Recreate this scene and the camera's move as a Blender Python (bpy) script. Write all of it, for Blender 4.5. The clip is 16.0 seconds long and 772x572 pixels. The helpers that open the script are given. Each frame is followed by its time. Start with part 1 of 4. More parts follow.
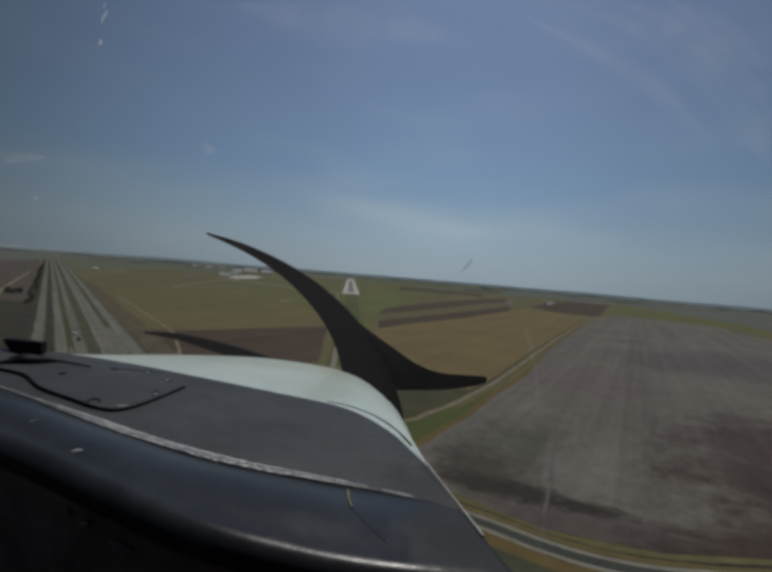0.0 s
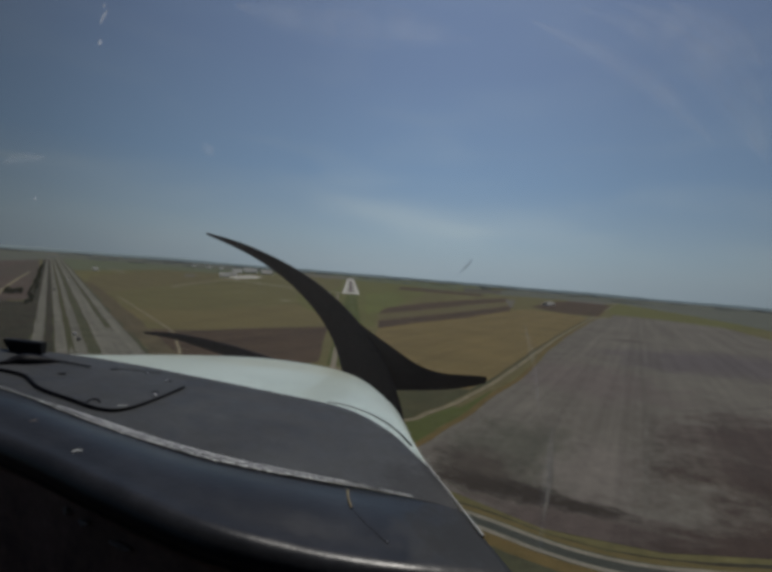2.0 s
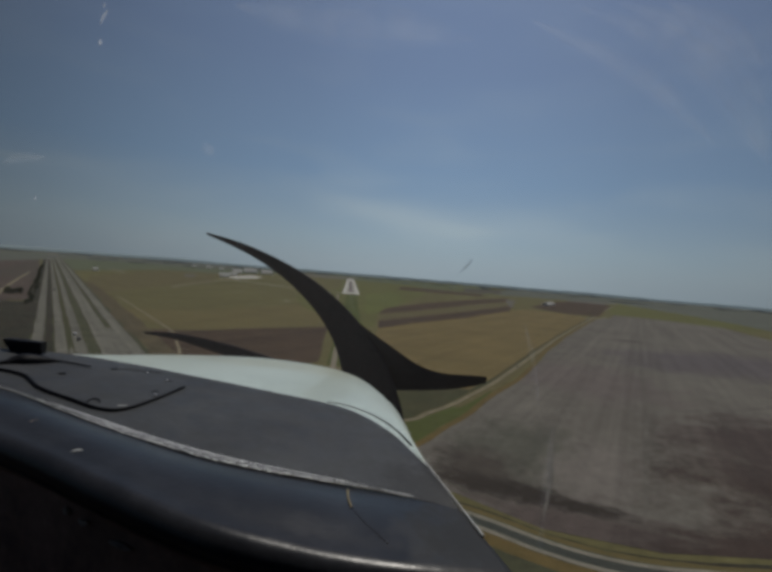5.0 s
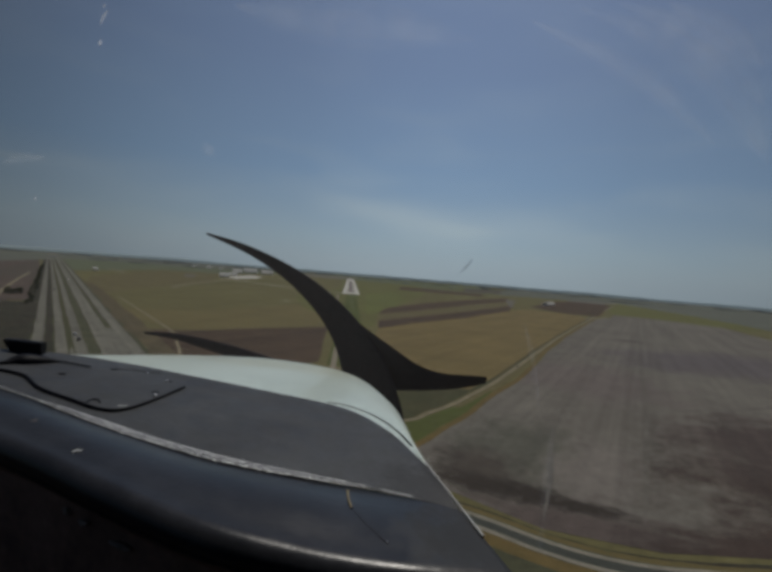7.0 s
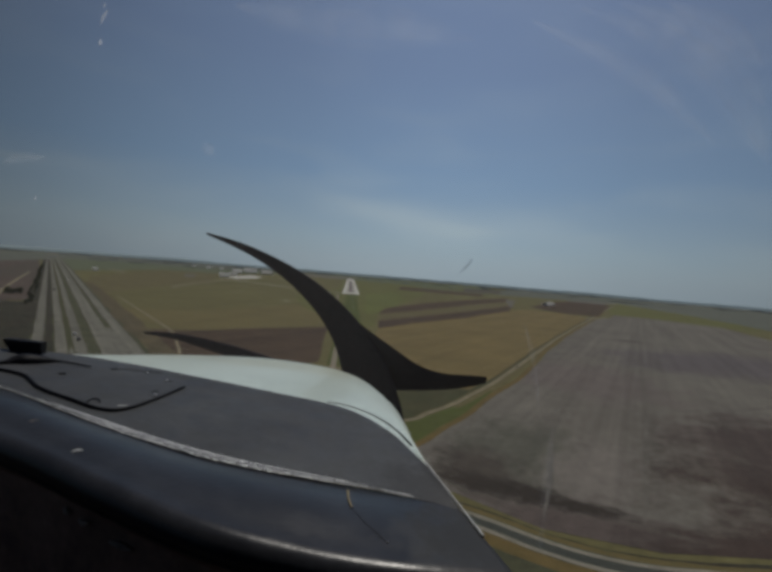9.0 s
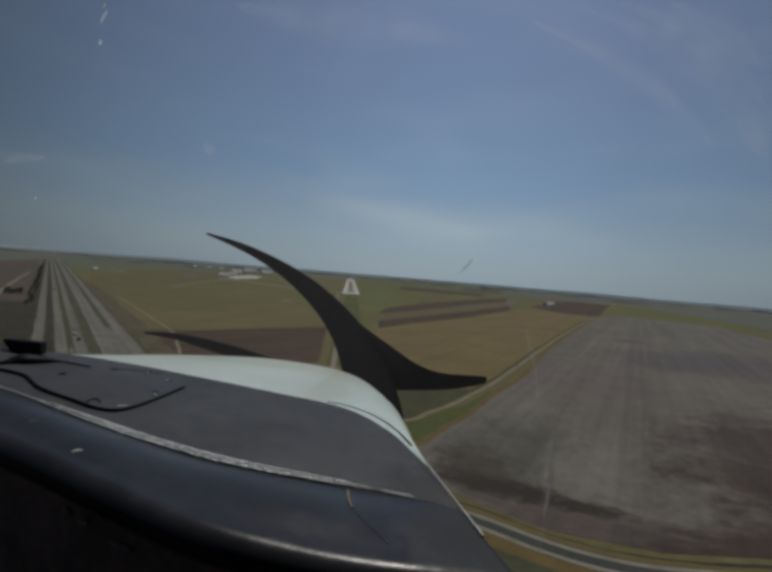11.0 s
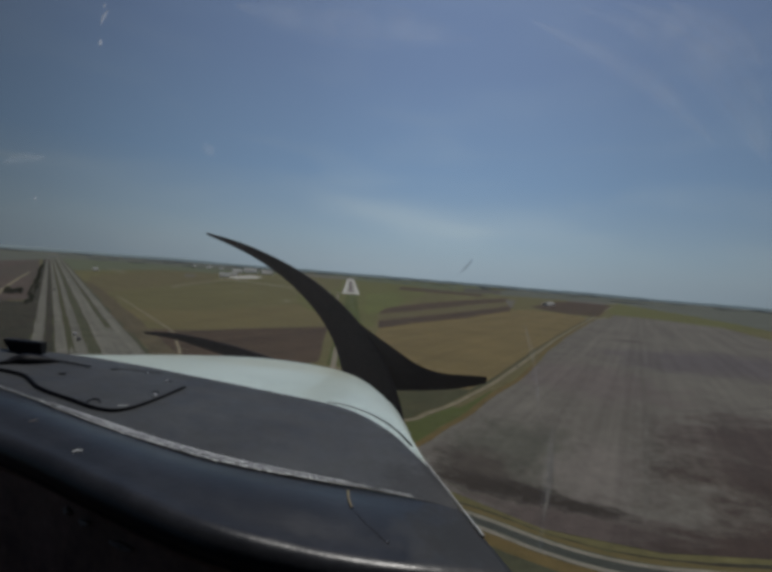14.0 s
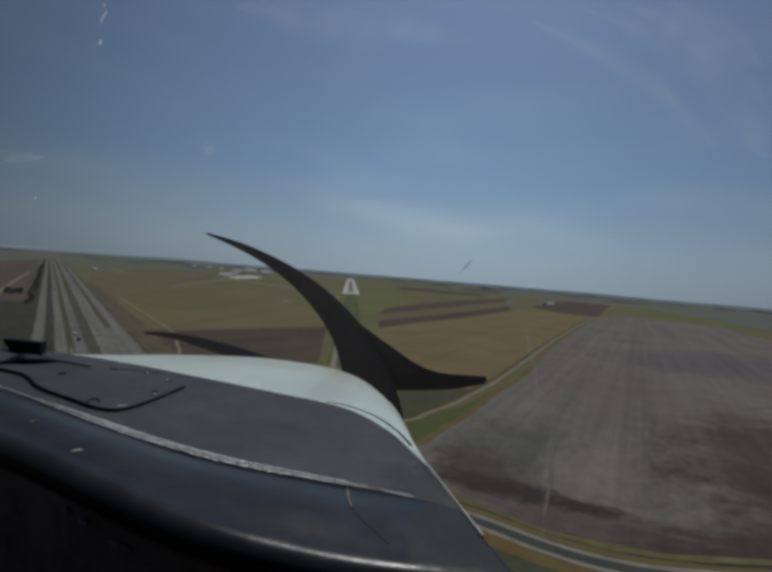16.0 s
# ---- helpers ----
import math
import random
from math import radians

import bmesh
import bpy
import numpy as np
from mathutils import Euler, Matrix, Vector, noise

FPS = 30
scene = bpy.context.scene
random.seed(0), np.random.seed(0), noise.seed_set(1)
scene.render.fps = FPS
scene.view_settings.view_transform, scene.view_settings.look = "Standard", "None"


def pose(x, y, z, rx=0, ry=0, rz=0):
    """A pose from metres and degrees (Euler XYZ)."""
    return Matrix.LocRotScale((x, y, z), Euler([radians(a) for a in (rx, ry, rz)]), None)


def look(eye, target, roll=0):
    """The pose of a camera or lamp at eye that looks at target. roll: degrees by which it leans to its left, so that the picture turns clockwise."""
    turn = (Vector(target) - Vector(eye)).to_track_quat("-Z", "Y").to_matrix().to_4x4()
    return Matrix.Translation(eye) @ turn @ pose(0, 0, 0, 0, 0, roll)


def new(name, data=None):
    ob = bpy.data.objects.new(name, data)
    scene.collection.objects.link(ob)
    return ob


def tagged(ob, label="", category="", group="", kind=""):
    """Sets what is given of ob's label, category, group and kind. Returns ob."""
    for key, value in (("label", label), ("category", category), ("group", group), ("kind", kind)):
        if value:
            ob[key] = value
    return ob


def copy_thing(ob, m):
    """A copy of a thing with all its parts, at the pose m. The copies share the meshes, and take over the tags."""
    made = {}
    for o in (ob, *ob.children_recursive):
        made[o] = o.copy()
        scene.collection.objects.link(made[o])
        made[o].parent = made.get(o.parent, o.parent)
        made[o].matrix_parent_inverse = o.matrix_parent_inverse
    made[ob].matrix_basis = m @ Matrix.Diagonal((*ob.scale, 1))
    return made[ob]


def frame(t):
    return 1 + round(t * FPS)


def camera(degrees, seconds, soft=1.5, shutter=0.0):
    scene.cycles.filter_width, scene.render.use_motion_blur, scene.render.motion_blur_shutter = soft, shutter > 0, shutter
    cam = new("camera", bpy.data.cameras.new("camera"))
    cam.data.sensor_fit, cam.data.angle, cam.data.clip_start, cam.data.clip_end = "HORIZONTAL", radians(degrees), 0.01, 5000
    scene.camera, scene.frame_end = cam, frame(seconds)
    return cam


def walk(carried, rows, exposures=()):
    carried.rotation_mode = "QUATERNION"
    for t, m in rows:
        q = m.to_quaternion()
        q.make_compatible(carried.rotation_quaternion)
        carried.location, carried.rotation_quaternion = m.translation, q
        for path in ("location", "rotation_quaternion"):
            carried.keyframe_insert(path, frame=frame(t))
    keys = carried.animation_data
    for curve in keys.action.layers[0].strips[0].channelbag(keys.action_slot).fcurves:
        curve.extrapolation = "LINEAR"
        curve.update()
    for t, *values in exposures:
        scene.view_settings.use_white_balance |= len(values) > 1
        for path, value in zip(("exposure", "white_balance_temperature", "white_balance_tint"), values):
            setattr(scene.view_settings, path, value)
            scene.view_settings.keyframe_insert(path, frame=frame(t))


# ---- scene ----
H = 55.0                                   # height of the eye above the fields
ROLL, PITCH = 4.75, -1.60                  # attitude of the eye on the approach
cam = camera(80.0, 16.0, soft=4.0)
# seconds, small sway of the mount: right, up (metres), yaw, pitch, lean (degrees)
SWAY = [(0.0, 0, 0, 0.004, 0.0, 0.010), (1.5, 0.0004, 0.0004, -0.006, -0.010, -0.020), (3.5, 0, 0.0004, 0.006, 0.0, 0.014),
        (4.7, 0.0004, 0, 0.004, 0.004, 0.006), (6.0, 0, 0, 0.008, 0.004, 0.0), (7.0, 0.0004, 0.0004, 0.008, 0.006, -0.008),
        (9.0, 0, 0, -0.006, 0.006, 0.006), (10.2, 0, 0.0004, 0.0, 0.0, -0.004), (11.6, 0.0004, 0, 0.004, -0.004, -0.010),
        (12.5, 0, 0, 0, 0, 0), (14.5, 0, 0.0004, 0.004, 0.004, 0.004), (16.0, 0.0004, 0, 0.0, 0.0, 0.0)]
SEAT = pose(0, 0, H, 90 + PITCH, 0, 0) @ pose(0, 0, 0, 0, 0, ROLL)
walk(cam, [(t, SEAT @ pose(x, y, 0, p, w, l)) for t, x, y, w, p, l in SWAY],
     exposures=[(0.0, 0.0, 6360, 10), (3.5, 0.0, 6470, 10), (6.0, 0.0, 6500, 10), (9.2, 0.0, 6500, 10), (12.5, 0.02, 6370, 10), (14.5, 0.02, 6230, 10), (16.0, 0.02, 6150, 10)])

# ---------------------------------------------------------------- light
SUN_EL, SUN_AZ = 66.0, 30.0               # degrees above the horizon; right of straight ahead
world = bpy.data.worlds.new("sky")
scene.world = world
world.use_nodes = True
wn, wl = world.node_tree.nodes, world.node_tree.links
wn.clear()
sky = wn.new("ShaderNodeTexSky")
sky.sky_type, sky.sun_disc = "NISHITA", False
sky.sun_elevation, sky.sun_rotation = radians(SUN_EL), radians(SUN_AZ)
sky.altitude, sky.air_density, sky.dust_density, sky.ozone_density = 200, 1.0, 2.0, 3.0
co = wn.new("ShaderNodeTexCoord")
stretch = wn.new("ShaderNodeMapping")
stretch.inputs["Scale"].default_value = (1.3, 1.6, 6.0)
stretch.inputs["Rotation"].default_value = (0.1, 0.25, 0.3)
wl.new(co.outputs["Generated"], stretch.inputs["Vector"])
cirrus = wn.new("ShaderNodeTexNoise")
cirrus.inputs["Scale"].default_value, cirrus.inputs["Detail"].default_value = 2.1, 9
cirrus.inputs["Distortion"].default_value = 0.35
wl.new(stretch.outputs[0], cirrus.inputs["Vector"])
cover = wn.new("ShaderNodeMapRange")
cover.inputs["From Min"].default_value, cover.inputs["From Max"].default_value = 0.48, 0.80
cover.inputs["To Min"].default_value, cover.inputs["To Max"].default_value = 0.0, 0.26
wl.new(cirrus.outputs["Fac"], cover.inputs["Value"])
height = wn.new("ShaderNodeSeparateXYZ")
wl.new(co.outputs["Generated"], height.inputs[0])
haze = wn.new("ShaderNodeValToRGB")
haze.color_ramp.elements[0].position, haze.color_ramp.elements[0].color = 0.0, (0.236, 0.301, 0.350, 1)
haze.color_ramp.elements[1].position, haze.color_ramp.elements[1].color = 0.75, (0.100, 0.140, 0.250, 1)
for place, tint in ((0.07, (0.215, 0.291, 0.354, 1)), (0.20, (0.142, 0.224, 0.336, 1)), (0.40, (0.118, 0.174, 0.286, 1))):
    haze.color_ramp.elements.new(place).color = tint
wl.new(height.outputs["Z"], haze.inputs[0])
low_band = wn.new("ShaderNodeMapRange")
low_band.interpolation_type = "SMOOTHSTEP"
low_band.inputs["From Min"].default_value, low_band.inputs["From Max"].default_value = 0.42, 0.06
low_band.inputs["To Min"].default_value, low_band.inputs["To Max"].default_value = 0.45, 1.5
wl.new(height.outputs["Z"], low_band.inputs["Value"])
wisps = wn.new("ShaderNodeMath")
wisps.operation = "MULTIPLY"
wl.new(cover.outputs[0], wisps.inputs[0])
wl.new(low_band.outputs[0], wisps.inputs[1])
glare = wn.new("ShaderNodeMix")
glare.data_type = "RGBA"
glare.inputs["B"].default_value = (0.30, 0.36, 0.39, 1)
amount = wisps.outputs[0]
# two thin clouds: way to the middle, half width, half height, turn, cover
for way, wide, high, lean, most in (((0.03, 0.989, 0.112), 0.30, 0.058, 8, 0.46), ((-0.640, 0.755, 0.142), 0.09, 0.010, -4, 0.22)):
    centre = wn.new("ShaderNodeMapping")
    centre.vector_type = "TEXTURE"
    centre.inputs["Location"].default_value, centre.inputs["Scale"].default_value = way, (wide, 1.0, high)
    centre.inputs["Rotation"].default_value = (0, radians(lean), math.atan2(-way[0], way[1]))
    wl.new(co.outputs["Generated"], centre.inputs["Vector"])
    frayed = wn.new("ShaderNodeTexNoise")
    frayed.inputs["Scale"].default_value, frayed.inputs["Detail"].default_value = 1.3, 6
    wl.new(centre.outputs[0], frayed.inputs["Vector"])
    reach = wn.new("ShaderNodeVectorMath")
    reach.operation = "LENGTH"
    wl.new(centre.outputs[0], reach.inputs[0])
    edge_ = wn.new("ShaderNodeMath")
    edge_.operation = "ADD"
    wl.new(reach.outputs["Value"], edge_.inputs[0])
    wl.new(frayed.outputs["Fac"], edge_.inputs[1])
    dense = wn.new("ShaderNodeMapRange")
    dense.interpolation_type = "SMOOTHSTEP"
    dense.inputs["From Min"].default_value, dense.inputs["From Max"].default_value = 1.45, 0.55
    dense.inputs["To Min"].default_value, dense.inputs["To Max"].default_value = 0.0, most
    wl.new(edge_.outputs[0], dense.inputs["Value"])
    total = wn.new("ShaderNodeMath")
    total.operation = "ADD"
    wl.new(amount, total.inputs[0])
    wl.new(dense.outputs[0], total.inputs[1])
    amount = total.outputs[0]
wl.new(amount, glare.inputs["Factor"])
wl.new(haze.outputs["Color"], glare.inputs["A"])
dim = wn.new("ShaderNodeVectorMath")
dim.operation = "SCALE"
dim.inputs["Scale"].default_value = 0.075
wl.new(sky.outputs[0], dim.inputs[0])
veil = wn.new("ShaderNodeMix")
veil.data_type = "RGBA"
veil.inputs["Factor"].default_value = 0.86
wl.new(dim.outputs[0], veil.inputs["A"])
wl.new(glare.outputs["Result"], veil.inputs["B"])
flat = wn.new("ShaderNodeVectorMath")
flat.operation = "MULTIPLY"
flat.inputs[1].default_value = (1, 1, 0)
wl.new(co.outputs["Generated"], flat.inputs[0])
level = wn.new("ShaderNodeVectorMath")
level.operation = "NORMALIZE"
wl.new(flat.outputs[0], level.inputs[0])
toward = wn.new("ShaderNodeVectorMath")
toward.operation = "DOT_PRODUCT"
toward.inputs[1].default_value = (math.sin(radians(8)), math.cos(radians(8)), 0)
wl.new(level.outputs[0], toward.inputs[0])
lit = wn.new("ShaderNodeValToRGB")
lit.color_ramp.elements[0].position, lit.color_ramp.elements[0].color = 0.0, (0.35, 0.35, 0.35, 1)
lit.color_ramp.elements[1].position, lit.color_ramp.elements[1].color = 1.0, (1.16, 1.16, 1.16, 1)
for place, v in ((0.63, 0.45), (0.70, 0.56), (0.80, 0.75), (0.88, 0.89), (0.945, 1.0)):
    lit.color_ramp.elements.new(place).color = (v, v, v, 1)
wl.new(toward.outputs["Value"], lit.inputs[0])
sunward = wn.new("ShaderNodeMix")
sunward.data_type, sunward.blend_type = "RGBA", "MULTIPLY"
sunward.inputs["Factor"].default_value = 1.0
wl.new(veil.outputs["Result"], sunward.inputs["A"])
wl.new(lit.outputs["Color"], sunward.inputs["B"])
bg = wn.new("ShaderNodeBackground")
bg.inputs["Strength"].default_value = 1.0
wl.new(sunward.outputs["Result"], bg.inputs["Color"])
wl.new(bg.outputs[0], wn.new("ShaderNodeOutputWorld").inputs["Surface"])

sun = new("sun", bpy.data.lights.new("sun", "SUN"))
sun.data.energy, sun.data.angle, sun.data.color = 2.1, radians(0.5), (1.0, 0.95, 0.87)
az, el = radians(SUN_AZ), radians(SUN_EL)
sun.matrix_world = look((math.sin(az) * math.cos(el) * 100, math.cos(az) * math.cos(el) * 100, math.sin(el) * 100), (0, 0, 0))


# ---------------------------------------------------------------- materials
def material(name, base, dark, rough=0.85, big=0.02, fine=0.8, bump=0.3, metal=0.0, rows=0.0, turn=0.0, row_tint=0.15, local=False, spec=0.1, coat=0.0, depth=0.05, worn=0.0, patches=(), mottle=0.0):
    """Two colours mixed by a broad noise, a fine grain, optional drilled rows; sizes in cycles a metre."""
    m = bpy.data.materials.new(name)
    m.use_nodes = True
    n, l = m.node_tree.nodes, m.node_tree.links
    b = n["Principled BSDF"]
    b.inputs["Roughness"].default_value, b.inputs["Metallic"].default_value = rough, metal
    b.inputs["Specular IOR Level"].default_value, b.inputs["Coat Weight"].default_value = spec, coat
    if local:
        src = n.new("ShaderNodeTexCoord").outputs["Object"]
    else:
        src = n.new("ShaderNodeNewGeometry").outputs["Position"]
    a = n.new("ShaderNodeTexNoise")
    a.inputs["Scale"].default_value, a.inputs["Detail"].default_value, a.inputs["Roughness"].default_value = big, 5, 0.6
    l.new(src, a.inputs["Vector"])
    f = n.new("ShaderNodeTexNoise")
    f.inputs["Scale"].default_value, f.inputs["Detail"].default_value = fine, 6
    l.new(src, f.inputs["Vector"])
    if worn:
        patch = n.new("ShaderNodeTexNoise")
        patch.inputs["Scale"].default_value, patch.inputs["Detail"].default_value = big * 4, 8
        l.new(src, patch.inputs["Vector"])
        gloss = n.new("ShaderNodeMapRange")
        gloss.inputs["From Min"].default_value, gloss.inputs["From Max"].default_value = 0.35, 0.65
        gloss.inputs["To Min"].default_value, gloss.inputs["To Max"].default_value = rough, rough + worn
        l.new(patch.outputs["Fac"], gloss.inputs["Value"])
        l.new(gloss.outputs[0], b.inputs["Roughness"])
    amount = n.new("ShaderNodeMapRange")
    amount.inputs["From Min"].default_value, amount.inputs["From Max"].default_value = 0.32, 0.68
    l.new(a.outputs["Fac"], amount.inputs["Value"])
    mix = n.new("ShaderNodeMix")
    mix.data_type = "RGBA"
    mix.inputs["A"].default_value, mix.inputs["B"].default_value = (*base, 1), (*dark, 1)
    l.new(amount.outputs[0], mix.inputs["Factor"])
    colour = mix.outputs["Result"]
    for px, py, rx, ry, deg, tint, *matt in patches:
        # a patch with a ragged, soft outline: place, half sizes, turn, colour and, where it differs, roughness
        spot = n.new("ShaderNodeMapping")
        spot.vector_type = "TEXTURE"
        spot.inputs["Location"].default_value, spot.inputs["Scale"].default_value = (px, py, 0), (rx, ry, 1000)
        spot.inputs["Rotation"].default_value = (0, 0, radians(deg))
        l.new(src, spot.inputs["Vector"])
        ragged = n.new("ShaderNodeTexNoise")
        ragged.inputs["Scale"].default_value, ragged.inputs["Detail"].default_value, ragged.inputs["Roughness"].default_value = 2.0, 10, 0.72
        l.new(spot.outputs[0], ragged.inputs["Vector"])
        size = n.new("ShaderNodeVectorMath")
        size.operation = "LENGTH"
        l.new(spot.outputs[0], size.inputs[0])
        both = n.new("ShaderNodeMath")
        both.operation = "MULTIPLY_ADD"
        both.inputs[1].default_value = 2.6
        l.new(ragged.outputs["Fac"], both.inputs[0])
        l.new(size.outputs["Value"], both.inputs[2])
        inside = n.new("ShaderNodeMapRange")
        inside.interpolation_type = "SMOOTHSTEP"
        inside.inputs["From Min"].default_value, inside.inputs["From Max"].default_value = 2.5, 1.7
        l.new(both.outputs[0], inside.inputs["Value"])
        lay = n.new("ShaderNodeMix")
        lay.data_type = "RGBA"
        lay.inputs["B"].default_value = (*tint, 1)
        l.new(inside.outputs[0], lay.inputs["Factor"])
        l.new(colour, lay.inputs["A"])
        colour = lay.outputs["Result"]
        if matt:
            dull = n.new("ShaderNodeMix")
            dull.inputs["A"].default_value, dull.inputs["B"].default_value = rough, matt[0]
            l.new(inside.outputs[0], dull.inputs["Factor"])
            if worn:
                l.new(gloss.outputs[0], dull.inputs["A"])
            l.new(dull.outputs["Result"], b.inputs["Roughness"])
    grain = n.new("ShaderNodeMapRange")
    grain.inputs["To Min"].default_value, grain.inputs["To Max"].default_value = 0.72, 1.28
    l.new(f.outputs["Fac"], grain.inputs["Value"])
    value = grain.outputs[0]
    if mottle:
        for size_, weight in ((8.0, mottle), (35.0, mottle)) if local else ((0.07, mottle), (0.25, mottle)):
            m_ = n.new("ShaderNodeTexNoise")
            m_.inputs["Scale"].default_value, m_.inputs["Detail"].default_value, m_.inputs["Roughness"].default_value = size_, 7, 0.7
            l.new(src, m_.inputs["Vector"])
            r_ = n.new("ShaderNodeMapRange")
            r_.inputs["From Min"].default_value, r_.inputs["From Max"].default_value = 0.3, 0.7
            r_.inputs["To Min"].default_value, r_.inputs["To Max"].default_value = 1 - weight, 1 + weight
            l.new(m_.outputs["Fac"], r_.inputs["Value"])
            t_ = n.new("ShaderNodeMath")
            t_.operation = "MULTIPLY"
            l.new(value, t_.inputs[0])
            l.new(r_.outputs[0], t_.inputs[1])
            value = t_.outputs[0]
    if rows:
        place = n.new("ShaderNodeMapping")
        place.inputs["Rotation"].default_value = (0, 0, radians(turn))
        l.new(src, place.inputs["Vector"])
        for k, (scale, weight) in enumerate(((rows, row_tint), (rows * 0.23, row_tint))):
            w = n.new("ShaderNodeTexNoise")
            squash = n.new("ShaderNodeMapping")
            squash.inputs["Scale"].default_value = (scale, scale * 0.012, 0)
            l.new(place.outputs[0], squash.inputs["Vector"])
            l.new(squash.outputs[0], w.inputs["Vector"])
            w.inputs["Scale"].default_value, w.inputs["Detail"].default_value = 1.0, 3
            r = n.new("ShaderNodeMapRange")
            r.inputs["From Min"].default_value, r.inputs["From Max"].default_value = 0.3, 0.7
            r.inputs["To Min"].default_value, r.inputs["To Max"].default_value = 1 - weight, 1 + weight
            l.new(w.outputs["Fac"], r.inputs["Value"])
            times = n.new("ShaderNodeMath")
            times.operation = "MULTIPLY"
            l.new(value, times.inputs[0])
            l.new(r.outputs[0], times.inputs[1])
            value = times.outputs[0]
    shade = n.new("ShaderNodeMix")
    shade.data_type, shade.blend_type = "RGBA", "MULTIPLY"
    shade.inputs["Factor"].default_value = 1.0
    l.new(colour, shade.inputs["A"])
    l.new(value, shade.inputs["B"])
    l.new(shade.outputs["Result"], b.inputs["Base Color"])
    if bump:
        bp = n.new("ShaderNodeBump")
        bp.inputs["Strength"].default_value, bp.inputs["Distance"].default_value = bump, depth
        l.new(f.outputs["Fac"], bp.inputs["Height"])
        l.new(bp.outputs[0], b.inputs["Normal"])
    return m


SOIL_TAN = material("dry_stubble", (0.156, 0.117, 0.048), (0.120, 0.093, 0.039), big=0.018, fine=1.2, rows=0.16, turn=29, row_tint=0.08, mottle=0.06)
SOIL_DARK = material("ploughed_soil", (0.068, 0.046, 0.029), (0.052, 0.035, 0.022), big=0.02, fine=1.0, rows=0.2, turn=27, mottle=0.08)
SOIL_RED = material("bare_brown_soil", (0.086, 0.066, 0.053), (0.062, 0.048, 0.039), big=0.015, fine=1.0, rows=0.15, turn=60, mottle=0.1)
BROWN_PART, DAMP, DUSKY = (0.046, 0.032, 0.026), (0.030, 0.024, 0.019), (0.076, 0.060, 0.053)
SOIL_GREY = material("grey_fallow", (0.136, 0.125, 0.105), (0.106, 0.094, 0.080), big=0.012, fine=0.9, rows=0.26, turn=29, row_tint=0.12, mottle=0.13,
                     patches=((50, 155, 26, 34, -20, (0.084, 0.081, 0.064)), (70, 140, 17, 34, -28, (0.142, 0.126, 0.110)), (130, 285, 60, 60, 0, (0.116, 0.098, 0.088)),
                              (48, 105, 40, 11, -10, DUSKY), (136, 130, 60, 42, 24, BROWN_PART), (92, 100, 34, 10, 0, BROWN_PART), (158, 176, 60, 38, 36, (0.062, 0.047, 0.041)), (300, 400, 130, 70, 20, (0.092, 0.080, 0.080)),
                              (31, 136, 15, 17, 10, (0.058, 0.049, 0.040)), (31, 124, 15, 7, -20, DAMP), (43, 120, 9, 7, -20, DAMP), (54, 115, 14, 4.5, -18, DAMP), (287, 533, 22, 6, 0, DAMP)))
GRASS = material("short_green_grass", (0.064, 0.065, 0.034), (0.048, 0.049, 0.028), big=0.05, fine=1.5, mottle=0.22)
GRASS_DARK = material("dark_rank_grass", (0.046, 0.049, 0.022), (0.060, 0.055, 0.026), big=0.06, fine=1.5, mottle=0.16)
GRASS_DRY = material("dry_grass", (0.118, 0.099, 0.046), (0.094, 0.081, 0.038), big=0.03, fine=1.0, mottle=0.08)
GRASS_BRIGHT = material("bright_spring_grass", (0.112, 0.122, 0.034), (0.094, 0.100, 0.034), big=0.008, fine=0.4, mottle=0.1)
DULL_GRASS = material("dull_brown_grass", (0.094, 0.076, 0.042), (0.072, 0.060, 0.035), big=0.04, fine=1.0, mottle=0.2)
STRAW = material("orange_dead_grass", (0.128, 0.090, 0.032), (0.092, 0.070, 0.026), big=0.1, fine=2.0, mottle=0.15)
PASTURE = material("olive_pasture", (0.118, 0.106, 0.044), (0.097, 0.087, 0.036), big=0.006, fine=0.5, rows=0.05, turn=5, row_tint=0.08, mottle=0.08)
# distant land: the paling by haze is mixed into these three colours
HAZY_GREEN = material("hazed_crop", (0.101, 0.113, 0.065), (0.083, 0.095, 0.060), big=0.004, fine=0.1)
HAZY_SCRUB = material("hazed_scrub", (0.112, 0.116, 0.092), (0.082, 0.088, 0.072), big=0.004, fine=0.03, mottle=0.16)
HAZY_BROWN = material("hazed_soil", (0.132, 0.121, 0.097), (0.108, 0.100, 0.086), big=0.004, fine=0.1)
SOIL_OLIVE = material("thin_olive_stubble", (0.129, 0.106, 0.045), (0.106, 0.089, 0.038), big=0.012, fine=0.6, rows=0.06, turn=8, row_tint=0.08)
SOIL_PALE = material("pale_dry_soil", (0.128, 0.117, 0.097), (0.100, 0.090, 0.074), big=0.12, fine=1.0)
GRASS_LUSH = material("spring_grass", (0.072, 0.088, 0.021), (0.062, 0.068, 0.020), big=0.05, fine=1.5)
FIELD_GREEN = material("young_green_crop", (0.110, 0.112, 0.035), (0.092, 0.088, 0.032), big=0.012, fine=0.5)
GRASS_STRAW = material("yellow_dry_grass", (0.130, 0.098, 0.038), (0.092, 0.078, 0.031), big=0.1, fine=2.0)
FALLOW = material("dull_fallow", (0.078, 0.064, 0.050), (0.060, 0.051, 0.040), big=0.006, fine=0.4, mottle=0.12)
